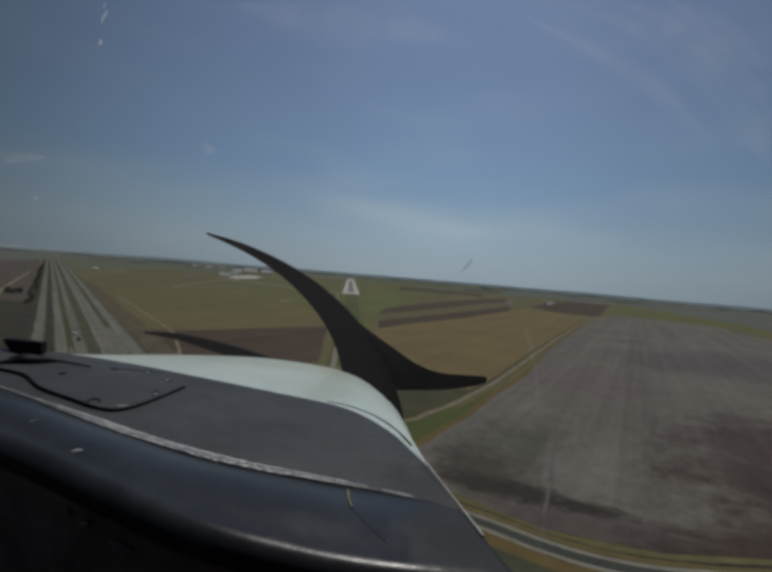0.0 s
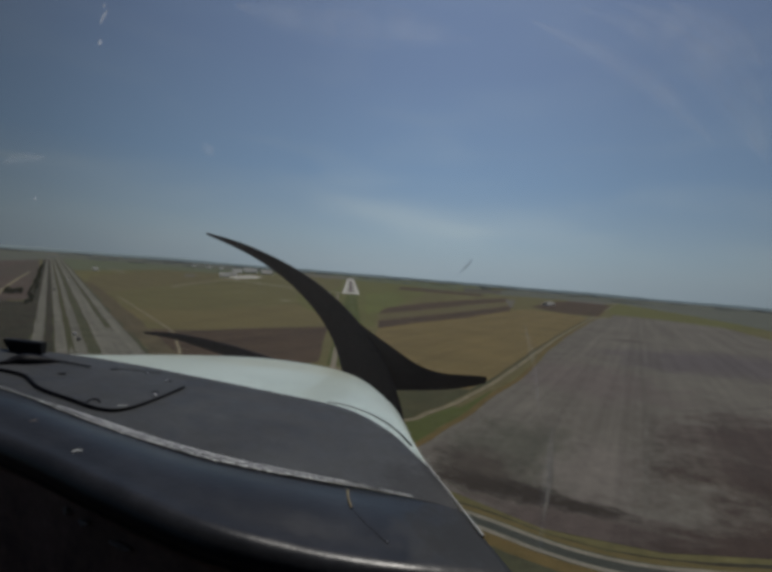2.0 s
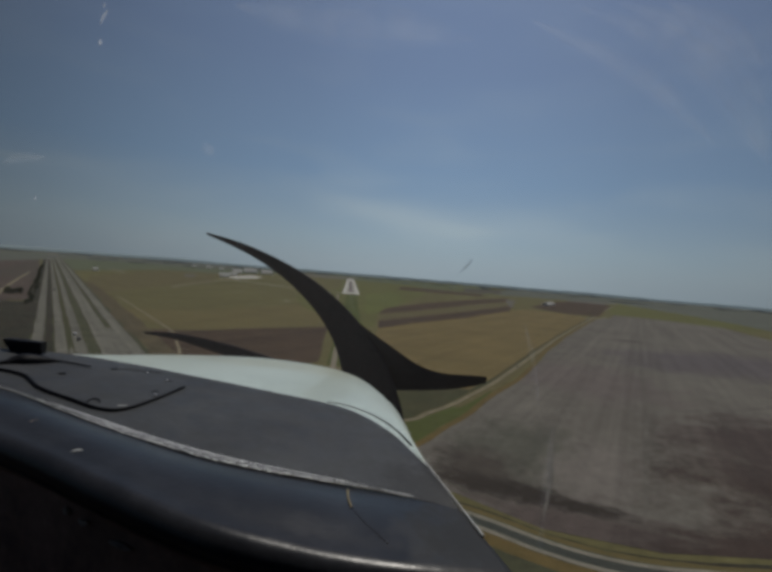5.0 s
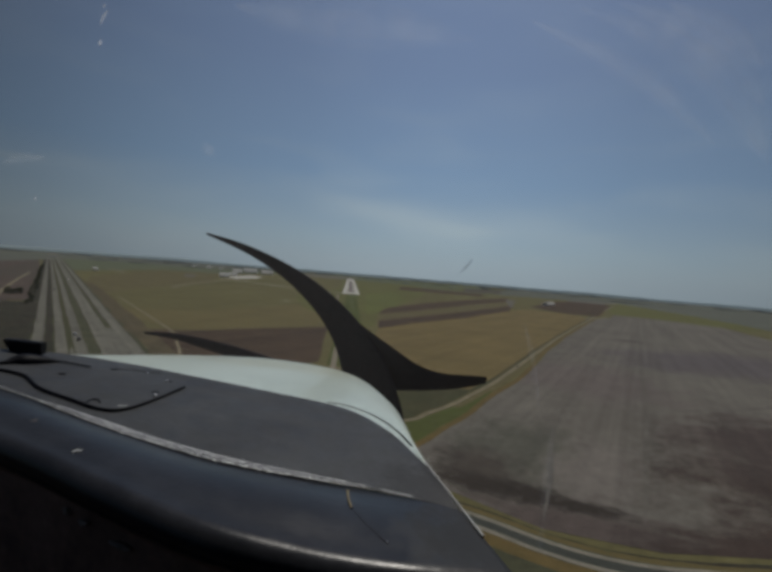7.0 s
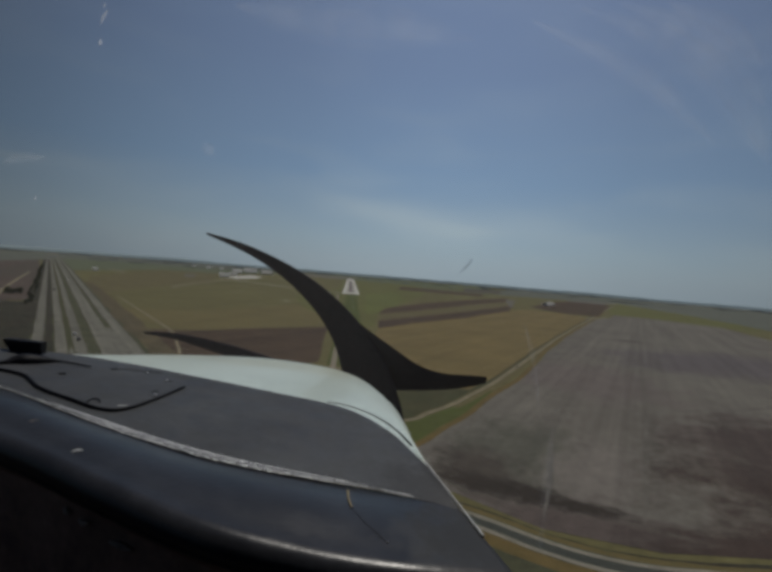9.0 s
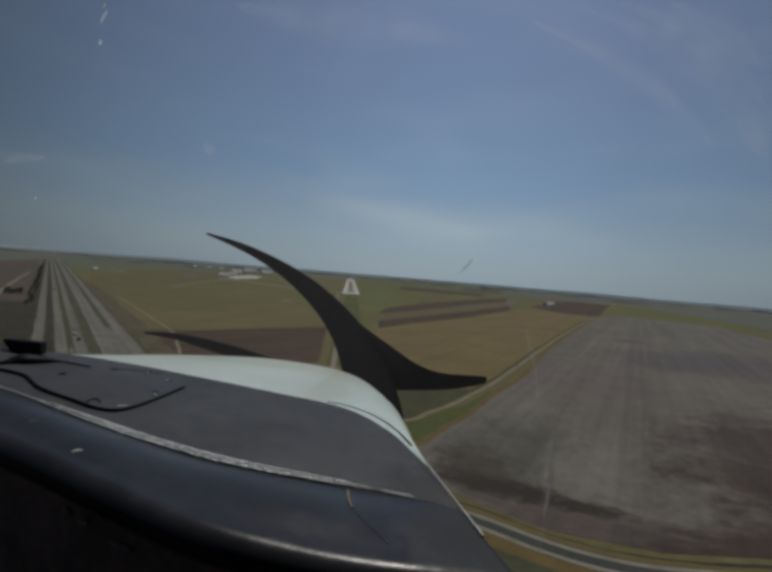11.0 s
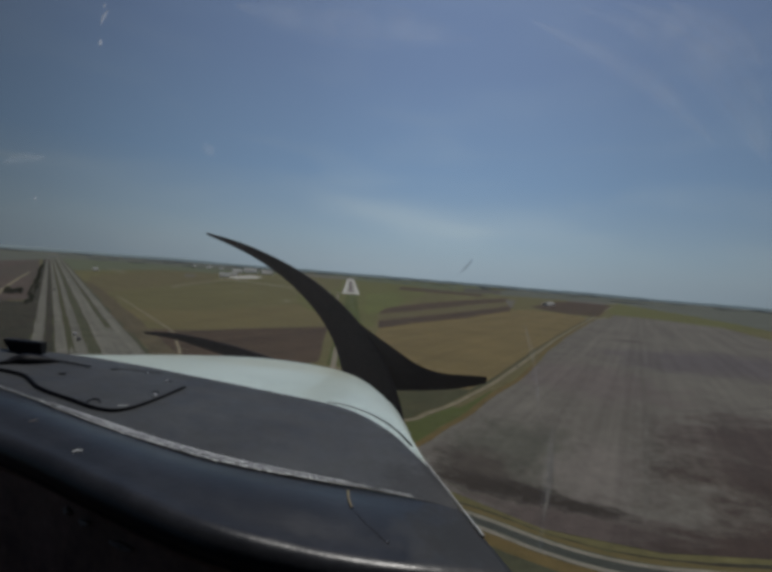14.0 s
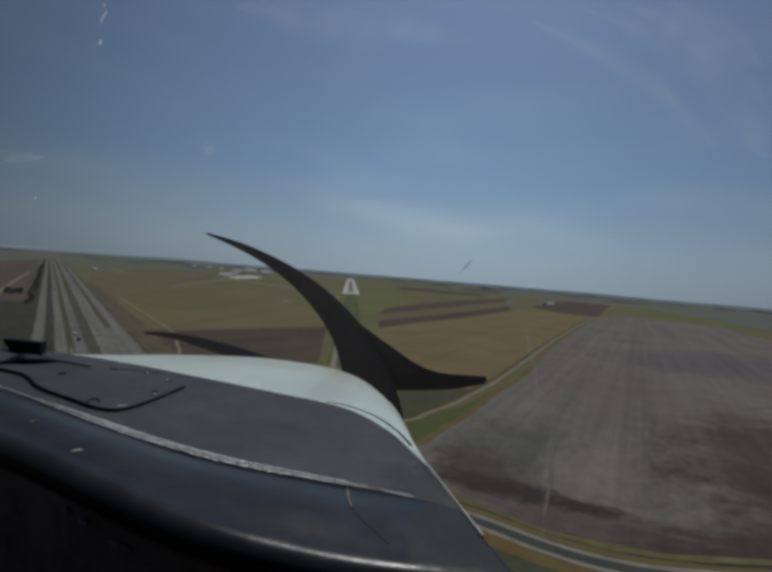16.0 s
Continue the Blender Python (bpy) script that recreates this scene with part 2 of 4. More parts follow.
SCRUB = material("rough_scrub", (0.026, 0.028, 0.017), (0.042, 0.034, 0.023), big=0.05, fine=0.7, mottle=0.35)
PAVING = material("pale_worn_paving", (0.148, 0.141, 0.116), (0.104, 0.100, 0.081), big=0.05, fine=1.0, bump=0.1, mottle=0.16, rows=0.55, turn=-36.4, row_tint=0.16)
CONCRETE = material("pale_concrete", (0.39, 0.38, 0.34), (0.32, 0.31, 0.27), big=0.05, fine=1.5, bump=0.1)
ASPHALT = material("worn_asphalt", (0.052, 0.055, 0.047), (0.042, 0.046, 0.038), big=0.08, fine=2.0, bump=0.1)
LIMESTONE = material("pale_crushed_limestone", (0.230, 0.212, 0.168), (0.160, 0.150, 0.118), big=0.15, fine=3.0, mottle=0.12)
EARTH_TRACK = material("trodden_earth", (0.200, 0.172, 0.112), (0.150, 0.128, 0.084), big=0.1, fine=2.0, mottle=0.15)
TYRE_TRACK = material("driven_fallow", (0.120, 0.110, 0.094), (0.086, 0.077, 0.065), big=0.06, fine=1.0, mottle=0.18)
GRAVEL = material("pale_gravel", (0.215, 0.188, 0.140), (0.165, 0.145, 0.108), big=0.2, fine=3.0)
RUBBER = material("tyre_rubber_on_concrete", (0.10, 0.085, 0.08), (0.16, 0.14, 0.13), big=0.1, fine=1.0, bump=0.0)
WHITE_PAINT = material("white_road_paint", (0.46, 0.45, 0.41), (0.38, 0.37, 0.33), big=0.4, fine=2.0, bump=0.0)
SHEET = material("white_sheet_metal", (0.72, 0.72, 0.70), (0.62, 0.62, 0.60), rough=0.5, big=0.1, fine=0.6, bump=0.05)
ROOF = material("grey_sheet_roof", (0.40, 0.41, 0.42), (0.32, 0.33, 0.34), rough=0.5, big=0.1, fine=0.6, bump=0.05)
BRICK = material("weathered_boards", (0.22, 0.15, 0.11), (0.17, 0.12, 0.09), big=0.3, fine=2.0)
BARK = material("bark", (0.10, 0.075, 0.055), (0.07, 0.05, 0.04), big=1.0, fine=6.0)
LEAF = material("tree_leaves", (0.045, 0.055, 0.022), (0.028, 0.036, 0.016), big=0.4, fine=3.0)
# woods far off: blue-grey haze is painted into the foliage colour
HAZY_WOODS = material("hazed_woods", (0.125, 0.140, 0.138), (0.100, 0.114, 0.114), big=0.01, fine=0.1)
# haze of the far distance as a pale colour with an added glow
HAZE_GLOW = material("glowing_haze_backdrop", (0.20, 0.23, 0.24), (0.17, 0.20, 0.21), big=0.004, fine=0.05, bump=0.0)
glow_skin = HAZE_GLOW.node_tree.nodes["Principled BSDF"]
glow_skin.inputs["Emission Color"].default_value, glow_skin.inputs["Emission Strength"].default_value = (0.112, 0.142, 0.152, 1), 0.74
HAY = material("hay", (0.38, 0.30, 0.15), (0.28, 0.22, 0.11), big=1.0, fine=8.0)
GLASS_DARK = material("dark_window", (0.02, 0.025, 0.03), (0.03, 0.035, 0.04), rough=0.1, big=1, fine=1, bump=0)
CAR_DARK = material("dark_car_paint", (0.05, 0.05, 0.06), (0.06, 0.06, 0.07), rough=0.3, big=1, fine=2, bump=0)
CAR_WHITE = material("white_car_paint", (0.7, 0.7, 0.7), (0.65, 0.65, 0.65), rough=0.3, big=1, fine=2, bump=0)
TYRE = material("tyre", (0.02, 0.02, 0.02), (0.03, 0.03, 0.03), big=3, fine=20)
LAMP = material("lamp_housing", (0.65, 0.62, 0.55), (0.55, 0.52, 0.46), big=2, fine=6, bump=0)

PANEL = material("matt_black_vinyl", (0.030, 0.0315, 0.0345), (0.045, 0.048, 0.051), rough=0.5, worn=0.15, big=5.5, fine=140.0, bump=0.22, local=True, spec=0.35, depth=0.002, patches=((0.10, 0.69, 0.12, 0.10, -40, (0.017, 0.018, 0.020), 0.62),), mottle=0.16)
PAD = material("worn_black_padding", (0.016, 0.017, 0.020), (0.026, 0.027, 0.031), rough=0.28, worn=0.04, big=9.0, fine=150.0, bump=0.16, local=True, spec=0.29, depth=0.002, mottle=0.16, patches=((0.15, 0.60, 0.14, 0.16, 0, (0.013, 0.014, 0.016), 0.62),))
COWL_PAINT = material("pale_grey_green_paint", (0.58, 0.655, 0.59), (0.50, 0.575, 0.52), rough=0.32, big=3.0, fine=60.0, bump=0.02, local=True, spec=0.5, coat=0.2, depth=0.002, patches=((-0.35, 1.62, 0.5, 0.16, -8, (0.53, 0.575, 0.49)), (0.0, 1.15, 0.05, 0.12, 10, (0.50, 0.56, 0.50))), mottle=0.05)
TRIM = material("scuffed_aluminium", (0.40, 0.40, 0.39), (0.13, 0.13, 0.135), rough=0.40, metal=0.35, big=60.0, fine=200.0, bump=0.4, local=True, depth=0.003)
EDGE = material("white_edge_trim", (0.55, 0.57, 0.55), (0.35, 0.36, 0.35), rough=0.5, big=30.0, fine=120.0, bump=0.1, local=True, depth=0.002)
CABLE = material("black_rubber_cable", (0.008, 0.008, 0.010), (0.012, 0.012, 0.014), rough=0.5, big=20, fine=100, bump=0.1, local=True, depth=0.002)
BLADE = material("satin_black_blade", (0.027, 0.023, 0.027), (0.036, 0.029, 0.032), rough=0.6, big=5, fine=60, bump=0.05, local=True, depth=0.002)
CABIN = material("dark_cabin_lining", (0.055, 0.044, 0.040), (0.036, 0.030, 0.028), rough=0.9, big=4, fine=80, bump=0.2, local=True, depth=0.002)
STEEL = material("bright_steel", (0.80, 0.80, 0.78), (0.45, 0.45, 0.45), rough=0.28, metal=0.9, big=30, fine=100, bump=0.05, local=True, depth=0.002)
BRIGHT = material("bare_bright_metal", (0.88, 0.89, 0.87), (0.46, 0.47, 0.47), rough=0.30, metal=0.1, big=70, fine=200, bump=0.1, local=True, depth=0.002)
FASCIA = material("brown_black_fascia", (0.340, 0.230, 0.185), (0.150, 0.105, 0.088), rough=0.8, big=9, fine=60, bump=0.15, local=True, depth=0.002)
SWITCH = material("worn_beige_plastic", (0.42, 0.37, 0.32), (0.20, 0.17, 0.15), rough=0.6, big=40, fine=120, bump=0.1, local=True)
AMBER = material("amber_wire", (0.30, 0.25, 0.14), (0.20, 0.16, 0.10), rough=0.5, big=30, fine=100, bump=0.0, local=True)


# ---------------------------------------------------------------- helpers
def mesh(name, bm, mat, smooth=False):
    me = bpy.data.meshes.new(name)
    bmesh.ops.recalc_face_normals(bm, faces=bm.faces)
    for f in bm.faces:
        f.smooth = smooth
    bm.to_mesh(me)
    bm.free()
    me.materials.append(mat)
    return me


def part(name, bm, mat, parent, label="", smooth=False):
    ob = new(name, mesh(name, bm, mat, smooth))
    ob.parent = parent
    return tagged(ob, label)


def thing(name, bm, mat, label, category, group="", kind="", smooth=False):
    return tagged(new(name, mesh(name, bm, mat, smooth)), label, category, group, kind)


def empty(name, m, label, category, group="", kind=""):
    ob = new(name)
    ob.matrix_world = m
    return tagged(ob, label, category, group, kind)


def box(bm, x0, x1, y0, y1, z0, z1, bevel=0.0):
    r = bmesh.ops.create_cube(bm, size=1.0, matrix=Matrix.Translation(((x0 + x1) / 2, (y0 + y1) / 2, (z0 + z1) / 2)) @ Matrix.Diagonal((x1 - x0, y1 - y0, z1 - z0, 1)))
    if bevel:
        bmesh.ops.bevel(bm, geom=list({e for v in r["verts"] for e in v.link_edges}), offset=bevel, segments=2, affect="EDGES")
    return bm


def spline(points, count):
    """A smooth curve through the points, as count places (Catmull-Rom)."""
    p = [Vector(q) for q in points]
    p = [p[0] * 2 - p[1]] + p + [p[-1] * 2 - p[-2]]
    spans, out = len(p) - 3, []
    for i in range(count):
        u = i / (count - 1) * spans
        k = min(int(u), spans - 1)
        t = u - k
        a, b, c, d = p[k:k + 4]
        out.append(0.5 * ((2 * b) + (c - a) * t + (2 * a - 5 * b + 4 * c - d) * t * t + (3 * b - a - 3 * c + d) * t ** 3))
    return out


def loft(rows, close=False):
    bm = bmesh.new()
    vs = [[bm.verts.new(p) for p in row] for row in rows]
    for a, b in zip(vs, vs[1:] + ([vs[0]] if close else [])):
        for i in range(len(a) - 1):
            bm.faces.new((a[i], a[i + 1], b[i + 1], b[i]))
    return bm


def tube(points, radius, sides=8, flat=1.0):
    """A round cord along the points; radius may be a function of 0..1."""
    bm, rings = bmesh.new(), []
    for i, p in enumerate(points):
        a, b = points[max(i - 1, 0)], points[min(i + 1, len(points) - 1)]
        way = (Vector(b) - Vector(a)).normalized()
        side = way.cross(Vector((0, 0, 1))).normalized()
        up = side.cross(way)
        r = radius(i / (len(points) - 1)) if callable(radius) else radius
        rings.append([bm.verts.new(Vector(p) + (side * math.cos(q) + up * math.sin(q) * flat) * r) for q in (2 * math.pi * k / sides for k in range(sides))])
    for a, b in zip(rings, rings[1:]):
        for k in range(sides):
            bm.faces.new((a[k], a[(k + 1) % sides], b[(k + 1) % sides], b[k]))
    bm.faces.new(rings[0]), bm.faces.new(rings[-1])
    return bm


def plan(points, count):
    """A smooth curve through places of the plan, in metres."""
    return spline([(x, y, 0) for x, y in points], count)


def sheet(points, z):
    bm = bmesh.new()
    bm.faces.new([bm.verts.new((x, y, z)) for x, y in points])
    bmesh.ops.triangulate(bm, faces=bm.faces)
    return bm


def ragged(p, size):
    """A small wandering of a worn or overgrown edge at a place in the plan."""
    return size * (noise.noise(Vector((p[0] * 0.022, p[1] * 0.022, 4.0))) + 0.25 * noise.noise(Vector((p[0] * 0.19, p[1] * 0.19, 9.0))))


def ribbon(points, width, z, thick=0.0, loose=0.0):
    """A level band along a plan curve, with its own low sides and, if loose, uneven edges."""
    rows = [[], [], [], []]
    for i, p in enumerate(points):
        a, b = points[max(i - 1, 0)], points[min(i + 1, len(points) - 1)]
        way = (Vector(b) - Vector(a)).normalized()
        side = Vector((way.y, -way.x, 0))
        wide = width(i / (len(points) - 1)) if callable(width) else width
        for row, s, h in zip(rows, (-1.02, -1, 1, 1.02), (z - thick, z, z, z - thick)):
            q = Vector(p) + side * (s * wide / 2)
            q += side * ragged((q.x + 300 * (s > 0), q.y), loose * min(1.0, wide))
            row.append((q.x, q.y, h))
    return loft(rows)


def shifted(points, by):
    """The plan curve moved sideways, to its right."""
    out = []
    for i, p in enumerate(points):
        a, b = points[max(i - 1, 0)], points[min(i + 1, len(points) - 1)]
        way = (Vector(b) - Vector(a)).normalized()
        out.append(Vector(p) + Vector((way.y, -way.x, 0)) * by)
    return out


# ---------------------------------------------------------------- ground and fields
ground = bmesh.new()
bmesh.ops.create_grid(ground, x_segments=40, y_segments=40, size=7000)
thing("ground", ground, PASTURE, "flat olive pasture land reaching to the horizon", "ground", kind="structure")


def field(name, points, mat, label, z=0.04):
    """A field whose edges wander a little, as a plough leaves them."""
    rim_ = []
    for a, b in zip(points, points[1:] + points[:1]):
        a, b = Vector(a), Vector(b)
        steps = max(1, min(60, int((b - a).length / (4 + 0.03 * min(a.length, b.length)))))
        for k in range(steps):
            q = a.lerp(b, k / steps)
            rim_.append((q.x + ragged(q, 0.5 + 0.003 * q.length), q.y + ragged((q.y, q.x), 0.5 + 0.003 * q.length)))
    points = rim_
    return thing(name, sheet(points, z), mat, label, "field", kind="structure")


field("field_stubble", [(-12, 262), (-4, 452), (42, 541), (123, 670), (252, 923), (330, 1040), (384, 966), (405, 905), (225, 572), (138, 405), (88, 306), (59, 251), (46, 230), (26, 233), (6, 246)], SOIL_TAN, "tan stubble field with faint drilled rows")
field("field_dark_strip", [(-4, 453), (42, 542), (123, 671), (252, 924), (314, 1135), (147, 806), (48, 626), (-5, 526)], SOIL_DARK, "dark ploughed strip of soil", 0.05)
field("field_tan_strip", [(-5, 527), (48, 627), (147, 807), (314, 1136), (379, 1399), (183, 1012), (54, 723), (-6, 613)], GRASS_DRY, "narrow dry grass strip between ploughed strips", 0.06)
field("field_dark_strip_far", [(-6, 614), (54, 724), (183, 1013), (379, 1400), (437, 1650), (227, 1260), (66, 900), (0, 715)], SOIL_DARK, "dark ploughed strip of soil", 0.05)
field("field_wedge", [(-20, 176), (11, 176), (21, 188), (33, 204), (43, 220), (46, 230), (26, 233), (6, 246), (-12, 258), (-18, 250)], GRASS_DARK, "dark green wedge of grass beside the lane bend", 0.05)
field("field_lane_wedge", [(-24, 168), (11, 170), (22, 183), (35, 200), (47, 220), (60, 238), (56, 224), (38, 187), (25, 167), (16, 151), (-2, 140)], GRASS_LUSH, "bright green grass wedge inside the lane bend", 0.055)
field("field_brown", [(-171, 334), (-139, 346), (-112, 377), (-77, 408), (-51, 435), (-45, 360), (-36, 268), (-68, 230), (-107, 215), (-122, 262)], SOIL_DARK, "dark brown ploughed field", 0.05)
field("field_grey", [(14, 152), (26, 168), (39, 188), (58, 224), (90, 280), (146, 398), (234, 566), (406, 880), (470, 955), (540, 1084), (600, 1076), (640, 1030), (690, 940), (600, 705), (900, 480), (1500, 300), (700, 158), (300, 120), (160, 106), (100, 99), (64, 97), (40, 103), (8, 128)], SOIL_GREY, "bare grey-brown fallow field with faint tracks", 0.05)
field("field_green_far", [(541, 1088), (600, 1078), (641, 1032), (692, 942), (700, 880), (798, 945), (880, 1140), (958, 1399), (1032, 1759), (1114, 2197), (900, 1900)], FIELD_GREEN, "pale green crop beyond the fallow field", 0.045)
# haze over the far woodland is painted into the colour of these sheets
field("far_woodland_north", [(500, 2050), (800, 2120), (1100, 2205), (1400, 3200), (1900, 4360), (1200, 4610), (850, 3300)], HAZY_SCRUB, "distant scrub and woodland with haze painted into its colour", 0.08)
field("far_woodland_east", [(1110, 2205), (1032, 1762), (958, 1402), (881, 1142), (800, 930), (1000, 760), (2400, 1400), (3800, 2800), (3300, 3400), (1910, 4360), (1410, 3200)], HAZY_SCRUB, "distant scrub and woodland with haze painted into its colour", 0.083)
field("far_woodland_west", [(-1090, 1294), (-1448, 2060), (-1342, 2338), (-1034, 2504), (-700, 3300), (-900, 4690), (-2000, 4340), (-3200, 3560), (-3950, 2650), (-2600, 1500)], HAZY_SCRUB, "distant scrub and woodland with haze painted into its colour", 0.08)
field("field_dark_patch", [(370, 1165), (378, 1035), (400, 982), (456, 980), (895, 1827), (788, 1950), (641, 1722)], SOIL_DARK, "dark ploughed field beside the lane", 0.14)
field("field_dark_line", [(46, 1635), (347, 1642), (411, 1953), (68, 2053)], SOIL_DARK, "dark field near the runway", 0.05)
field("field_airfield_grass", [(-165, 845), (-134, 1339), (-250, 2600), (180, 2600), (140, 1600), (108, 1309), (16, 753), (-8, 600), (-8, 470), (-36, 437), (-71, 534), (-117, 642)], FIELD_GREEN, "green mown airfield grass", 0.045)
field("field_airfield_lush", [(-47, 1092), (26, 1418), (47, 1108), (21, 782), (-3, 640), (-24, 604)], GRASS_BRIGHT, "bright green grass beside the runway", 0.0475)
field("field_west_tan", [(-596, 922), (-800, 1641), (-628, 1751), (-433, 1143), (-366, 643), (-344, 539)], GRASS_DRY, "dry tan field left fallow", 0.042)
field("field_west_low", [(-265, 434), (-194, 478), (-100, 717), (-53, 446), (-113, 384), (-141, 351), (-172, 358)], SOIL_OLIVE, "olive-brown field of thin stubble", 0.042)
field("field_west_green", [(-745, 1080), (-900, 1300), (-1435, 2026), (-2000, 3000), (-1381, 3500), (-603, 3038), (-640, 1800), (-810, 1650)], HAZY_GREEN, "green crop field", 0.04)
field("field_scrub", [(-337, 440), (-201, 262), (-130, 160), (-220, 130), (-330, 260), (-420, 380)], SCRUB, "dark rough scrub beside the frontage road", 0.05)
field("field_beyond_scrub", [(-345, 446), (-430, 392), (-520, 560), (-640, 720), (-562, 735), (-470, 612)], SOIL_RED, "brown bare strip beside the highway", 0.05)
field("field_far_west", [(-775, 923), (-640, 740), (-530, 570), (-900, 600), (-1700, 1500), (-1300, 1500), (-1146, 1490)], SOIL_RED, "bare red-brown soil field", 0.048)
field("field_west_fallow", [(-330, 400), (-420, 520), (-560, 735), (-800, 1060), (-1300, 1720), (-2700, 3400), (-4000, 3000), (-2500, 1500), (-900, 500), (-500, 300)], FALLOW, "dull brown fallow land west of the highway", 0.0405)
field("field_south_brown", [(-70, 60), (-20, 38), (40, 26), (130, 30), (700, 70), (700, -500), (-300, -500), (-170, -40), (-110, 20)], SOIL_RED, "bare red-brown soil field", 0.05)
for k, (path, wide) in enumerate((([(41, 106), (52, 132), (66, 168), (84, 206)], 1.3), ([(66, 108), (84, 139), (148, 254), (250, 450)], 1.4), ([(110, 212), (190, 236), (300, 290)], 2.6))):
    thing("tyre_track", ribbon(plan(path, 40), lambda u, w=wide: w * (0.05 + math.sin(math.pi * u) ** 0.6), 0.062 + 0.005 * k, loose=0.8), TYRE_TRACK, "faint pale tyre track across the fallow field", "track", kind="structure")

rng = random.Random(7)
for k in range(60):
    # far patchwork of crops, thin bands when seen from this height; most have haze painted in
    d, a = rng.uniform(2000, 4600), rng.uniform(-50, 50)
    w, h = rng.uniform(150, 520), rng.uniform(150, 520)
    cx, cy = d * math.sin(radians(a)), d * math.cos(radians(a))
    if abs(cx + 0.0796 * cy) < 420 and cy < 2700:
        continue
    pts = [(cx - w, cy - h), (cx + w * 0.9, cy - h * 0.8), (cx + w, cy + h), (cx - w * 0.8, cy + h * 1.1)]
    field("far_field", pts, rng.choice((HAZY_GREEN, HAZY_BROWN, HAZY_BROWN, HAZY_GREEN, FIELD_GREEN, FALLOW)), "distant patch of farmland", 0.012 + 0.0003 * k)

# ---------------------------------------------------------------- runway and its approach
AX = Vector((-0.0794, 0.9968, 0))
THRESHOLD = Vector((-79, 1060, 0))
SPAN = 40.0


def along(a, b):
    return [THRESHOLD + AX * (a + (b - a) * i / 24) for i in range(25)]


runway = thing("runway", ribbon(along(0, 1850), SPAN, 0.10, 0.05), CONCRETE, "pale concrete runway with white edges", "runway", kind="structure")
part("rubber_mark", ribbon(along(95, 1200), 12.0, 0.115), RUBBER, runway, "dark tyre rubber along the middle")
for s in (-1, 1):
    part("edge_stripe", ribbon(shifted(along(0, 1850), s * 17.0), 5.6, 0.115), WHITE_PAINT, runway)
part("threshold_bar", ribbon([THRESHOLD + AX * (3 + i) for i in range(7)], SPAN - 2, 0.118), WHITE_PAINT, runway)
for k in range(8):
    part("threshold_stripe", ribbon(shifted(along(14, 50), (k - 3.5) * 3.2), 1.8, 0.12), WHITE_PAINT, runway)
for k in range(14):
    part("centre_dash", ribbon(along(110 + 60 * k, 146 + 60 * k), 0.9, 0.121), WHITE_PAINT, runway)

green = plan([(-76, 1056), (-55, 760), (-40, 560), (-29, 400), (-19, 262)], 40)
thing("approach_strip", ribbon(green, 22, 0.07), GRASS_LUSH, "long green grass strip below the approach", "grass strip", kind="structure")
lane = plan([(-108, 1050), (-80, 780), (-60, 620), (-47, 497), (-36, 385), (-29, 295), (-26, 256), (-24, 215), (-22, 175)], 60)
thing("service_track", ribbon(lane, 3.2, 0.09), GRAVEL, "pale gravel service track beside the grass strip", "track", kind="structure")
thing("cross_track", ribbon(plan([(-27, 255), (-20, 254.5), (-13, 254)], 6), 3.4, 0.095), GRAVEL, "short gravel cross track", "track", kind="structure")
thing("taxi_lane", ribbon(plan([(-95, 1075), (-140, 1090), (-260, 1160), (-420, 1290), (-480, 1330)], 20), 9, 0.085), CONCRETE, "narrow pale taxiway to the hangars", "taxiway", kind="structure")


def light_bar():
    bar = empty("approach_light_bar", Matrix.Identity(4), "low pale bar of approach lamps on the grass", "runway light", "approach lights")
    part("base", box(bmesh.new(), -5, 5, -0.55, 0.55, 0.0, 0.16, 0.04), CONCRETE, bar)
    for k in range(5):
        b = bmesh.new()
        bmesh.ops.create_cone(b, cap_ends=True, segments=10, radius1=0.07, radius2=0.07, depth=0.5, matrix=Matrix.Translation((-4 + 2 * k, 0, 0.4)))
        bmesh.ops.create_uvsphere(b, u_segments=10, v_segments=6, radius=0.22, matrix=Matrix.Translation((-4 + 2 * k, 0, 0.75)))
        part("lamp", b, LAMP, bar)
    return bar


bar = light_bar()
for k, (x, y) in enumerate(((-26, 350), (-30, 420), (-36, 500), (-42, 590), (-49, 680), (-56, 775), (-63, 870), (-70, 970))):
    m = pose(x, y, 0.07, 0, 0, 4.55)
    if k:
        copy_thing(bar, m)
    else:
        bar.matrix_world = m

# ---------------------------------------------------------------- roads
country = plan([(-140, 235), (-90, 186), (-50, 170), (-22, 169), (11, 173), (21.4, 185), (33.7, 201), (46.3, 222), (62.2, 249), (91.3, 305), (141, 403), (228, 570), (399, 886), (560, 1186), (938, 1889), (1500, 2940)], 160)
thing("country_road", ribbon(country, 2.5, 0.11, 0.06, 0.25), EARTH_TRACK, "narrow pale sandy country road", "road", kind="structure")
thing("verge_west", ribbon(shifted(country, -2.8), 2.4, 0.08, loose=0.8), GRASS_DARK, "green grass verge of the country road", "verge", kind="structure")
thing("verge_east", ribbon(shifted(country[62:], 3.0), 2.6, 0.082), GRASS_DRY, "brown grass verge of the country road", "verge", kind="structure")
ditch = plan([(-8, 128), (6, 138), (16.9, 153), (25.3, 168), (38, 188), (56.6, 224), (88.5, 280), (144, 399), (232, 567), (404, 882), (565, 1183)], 90)
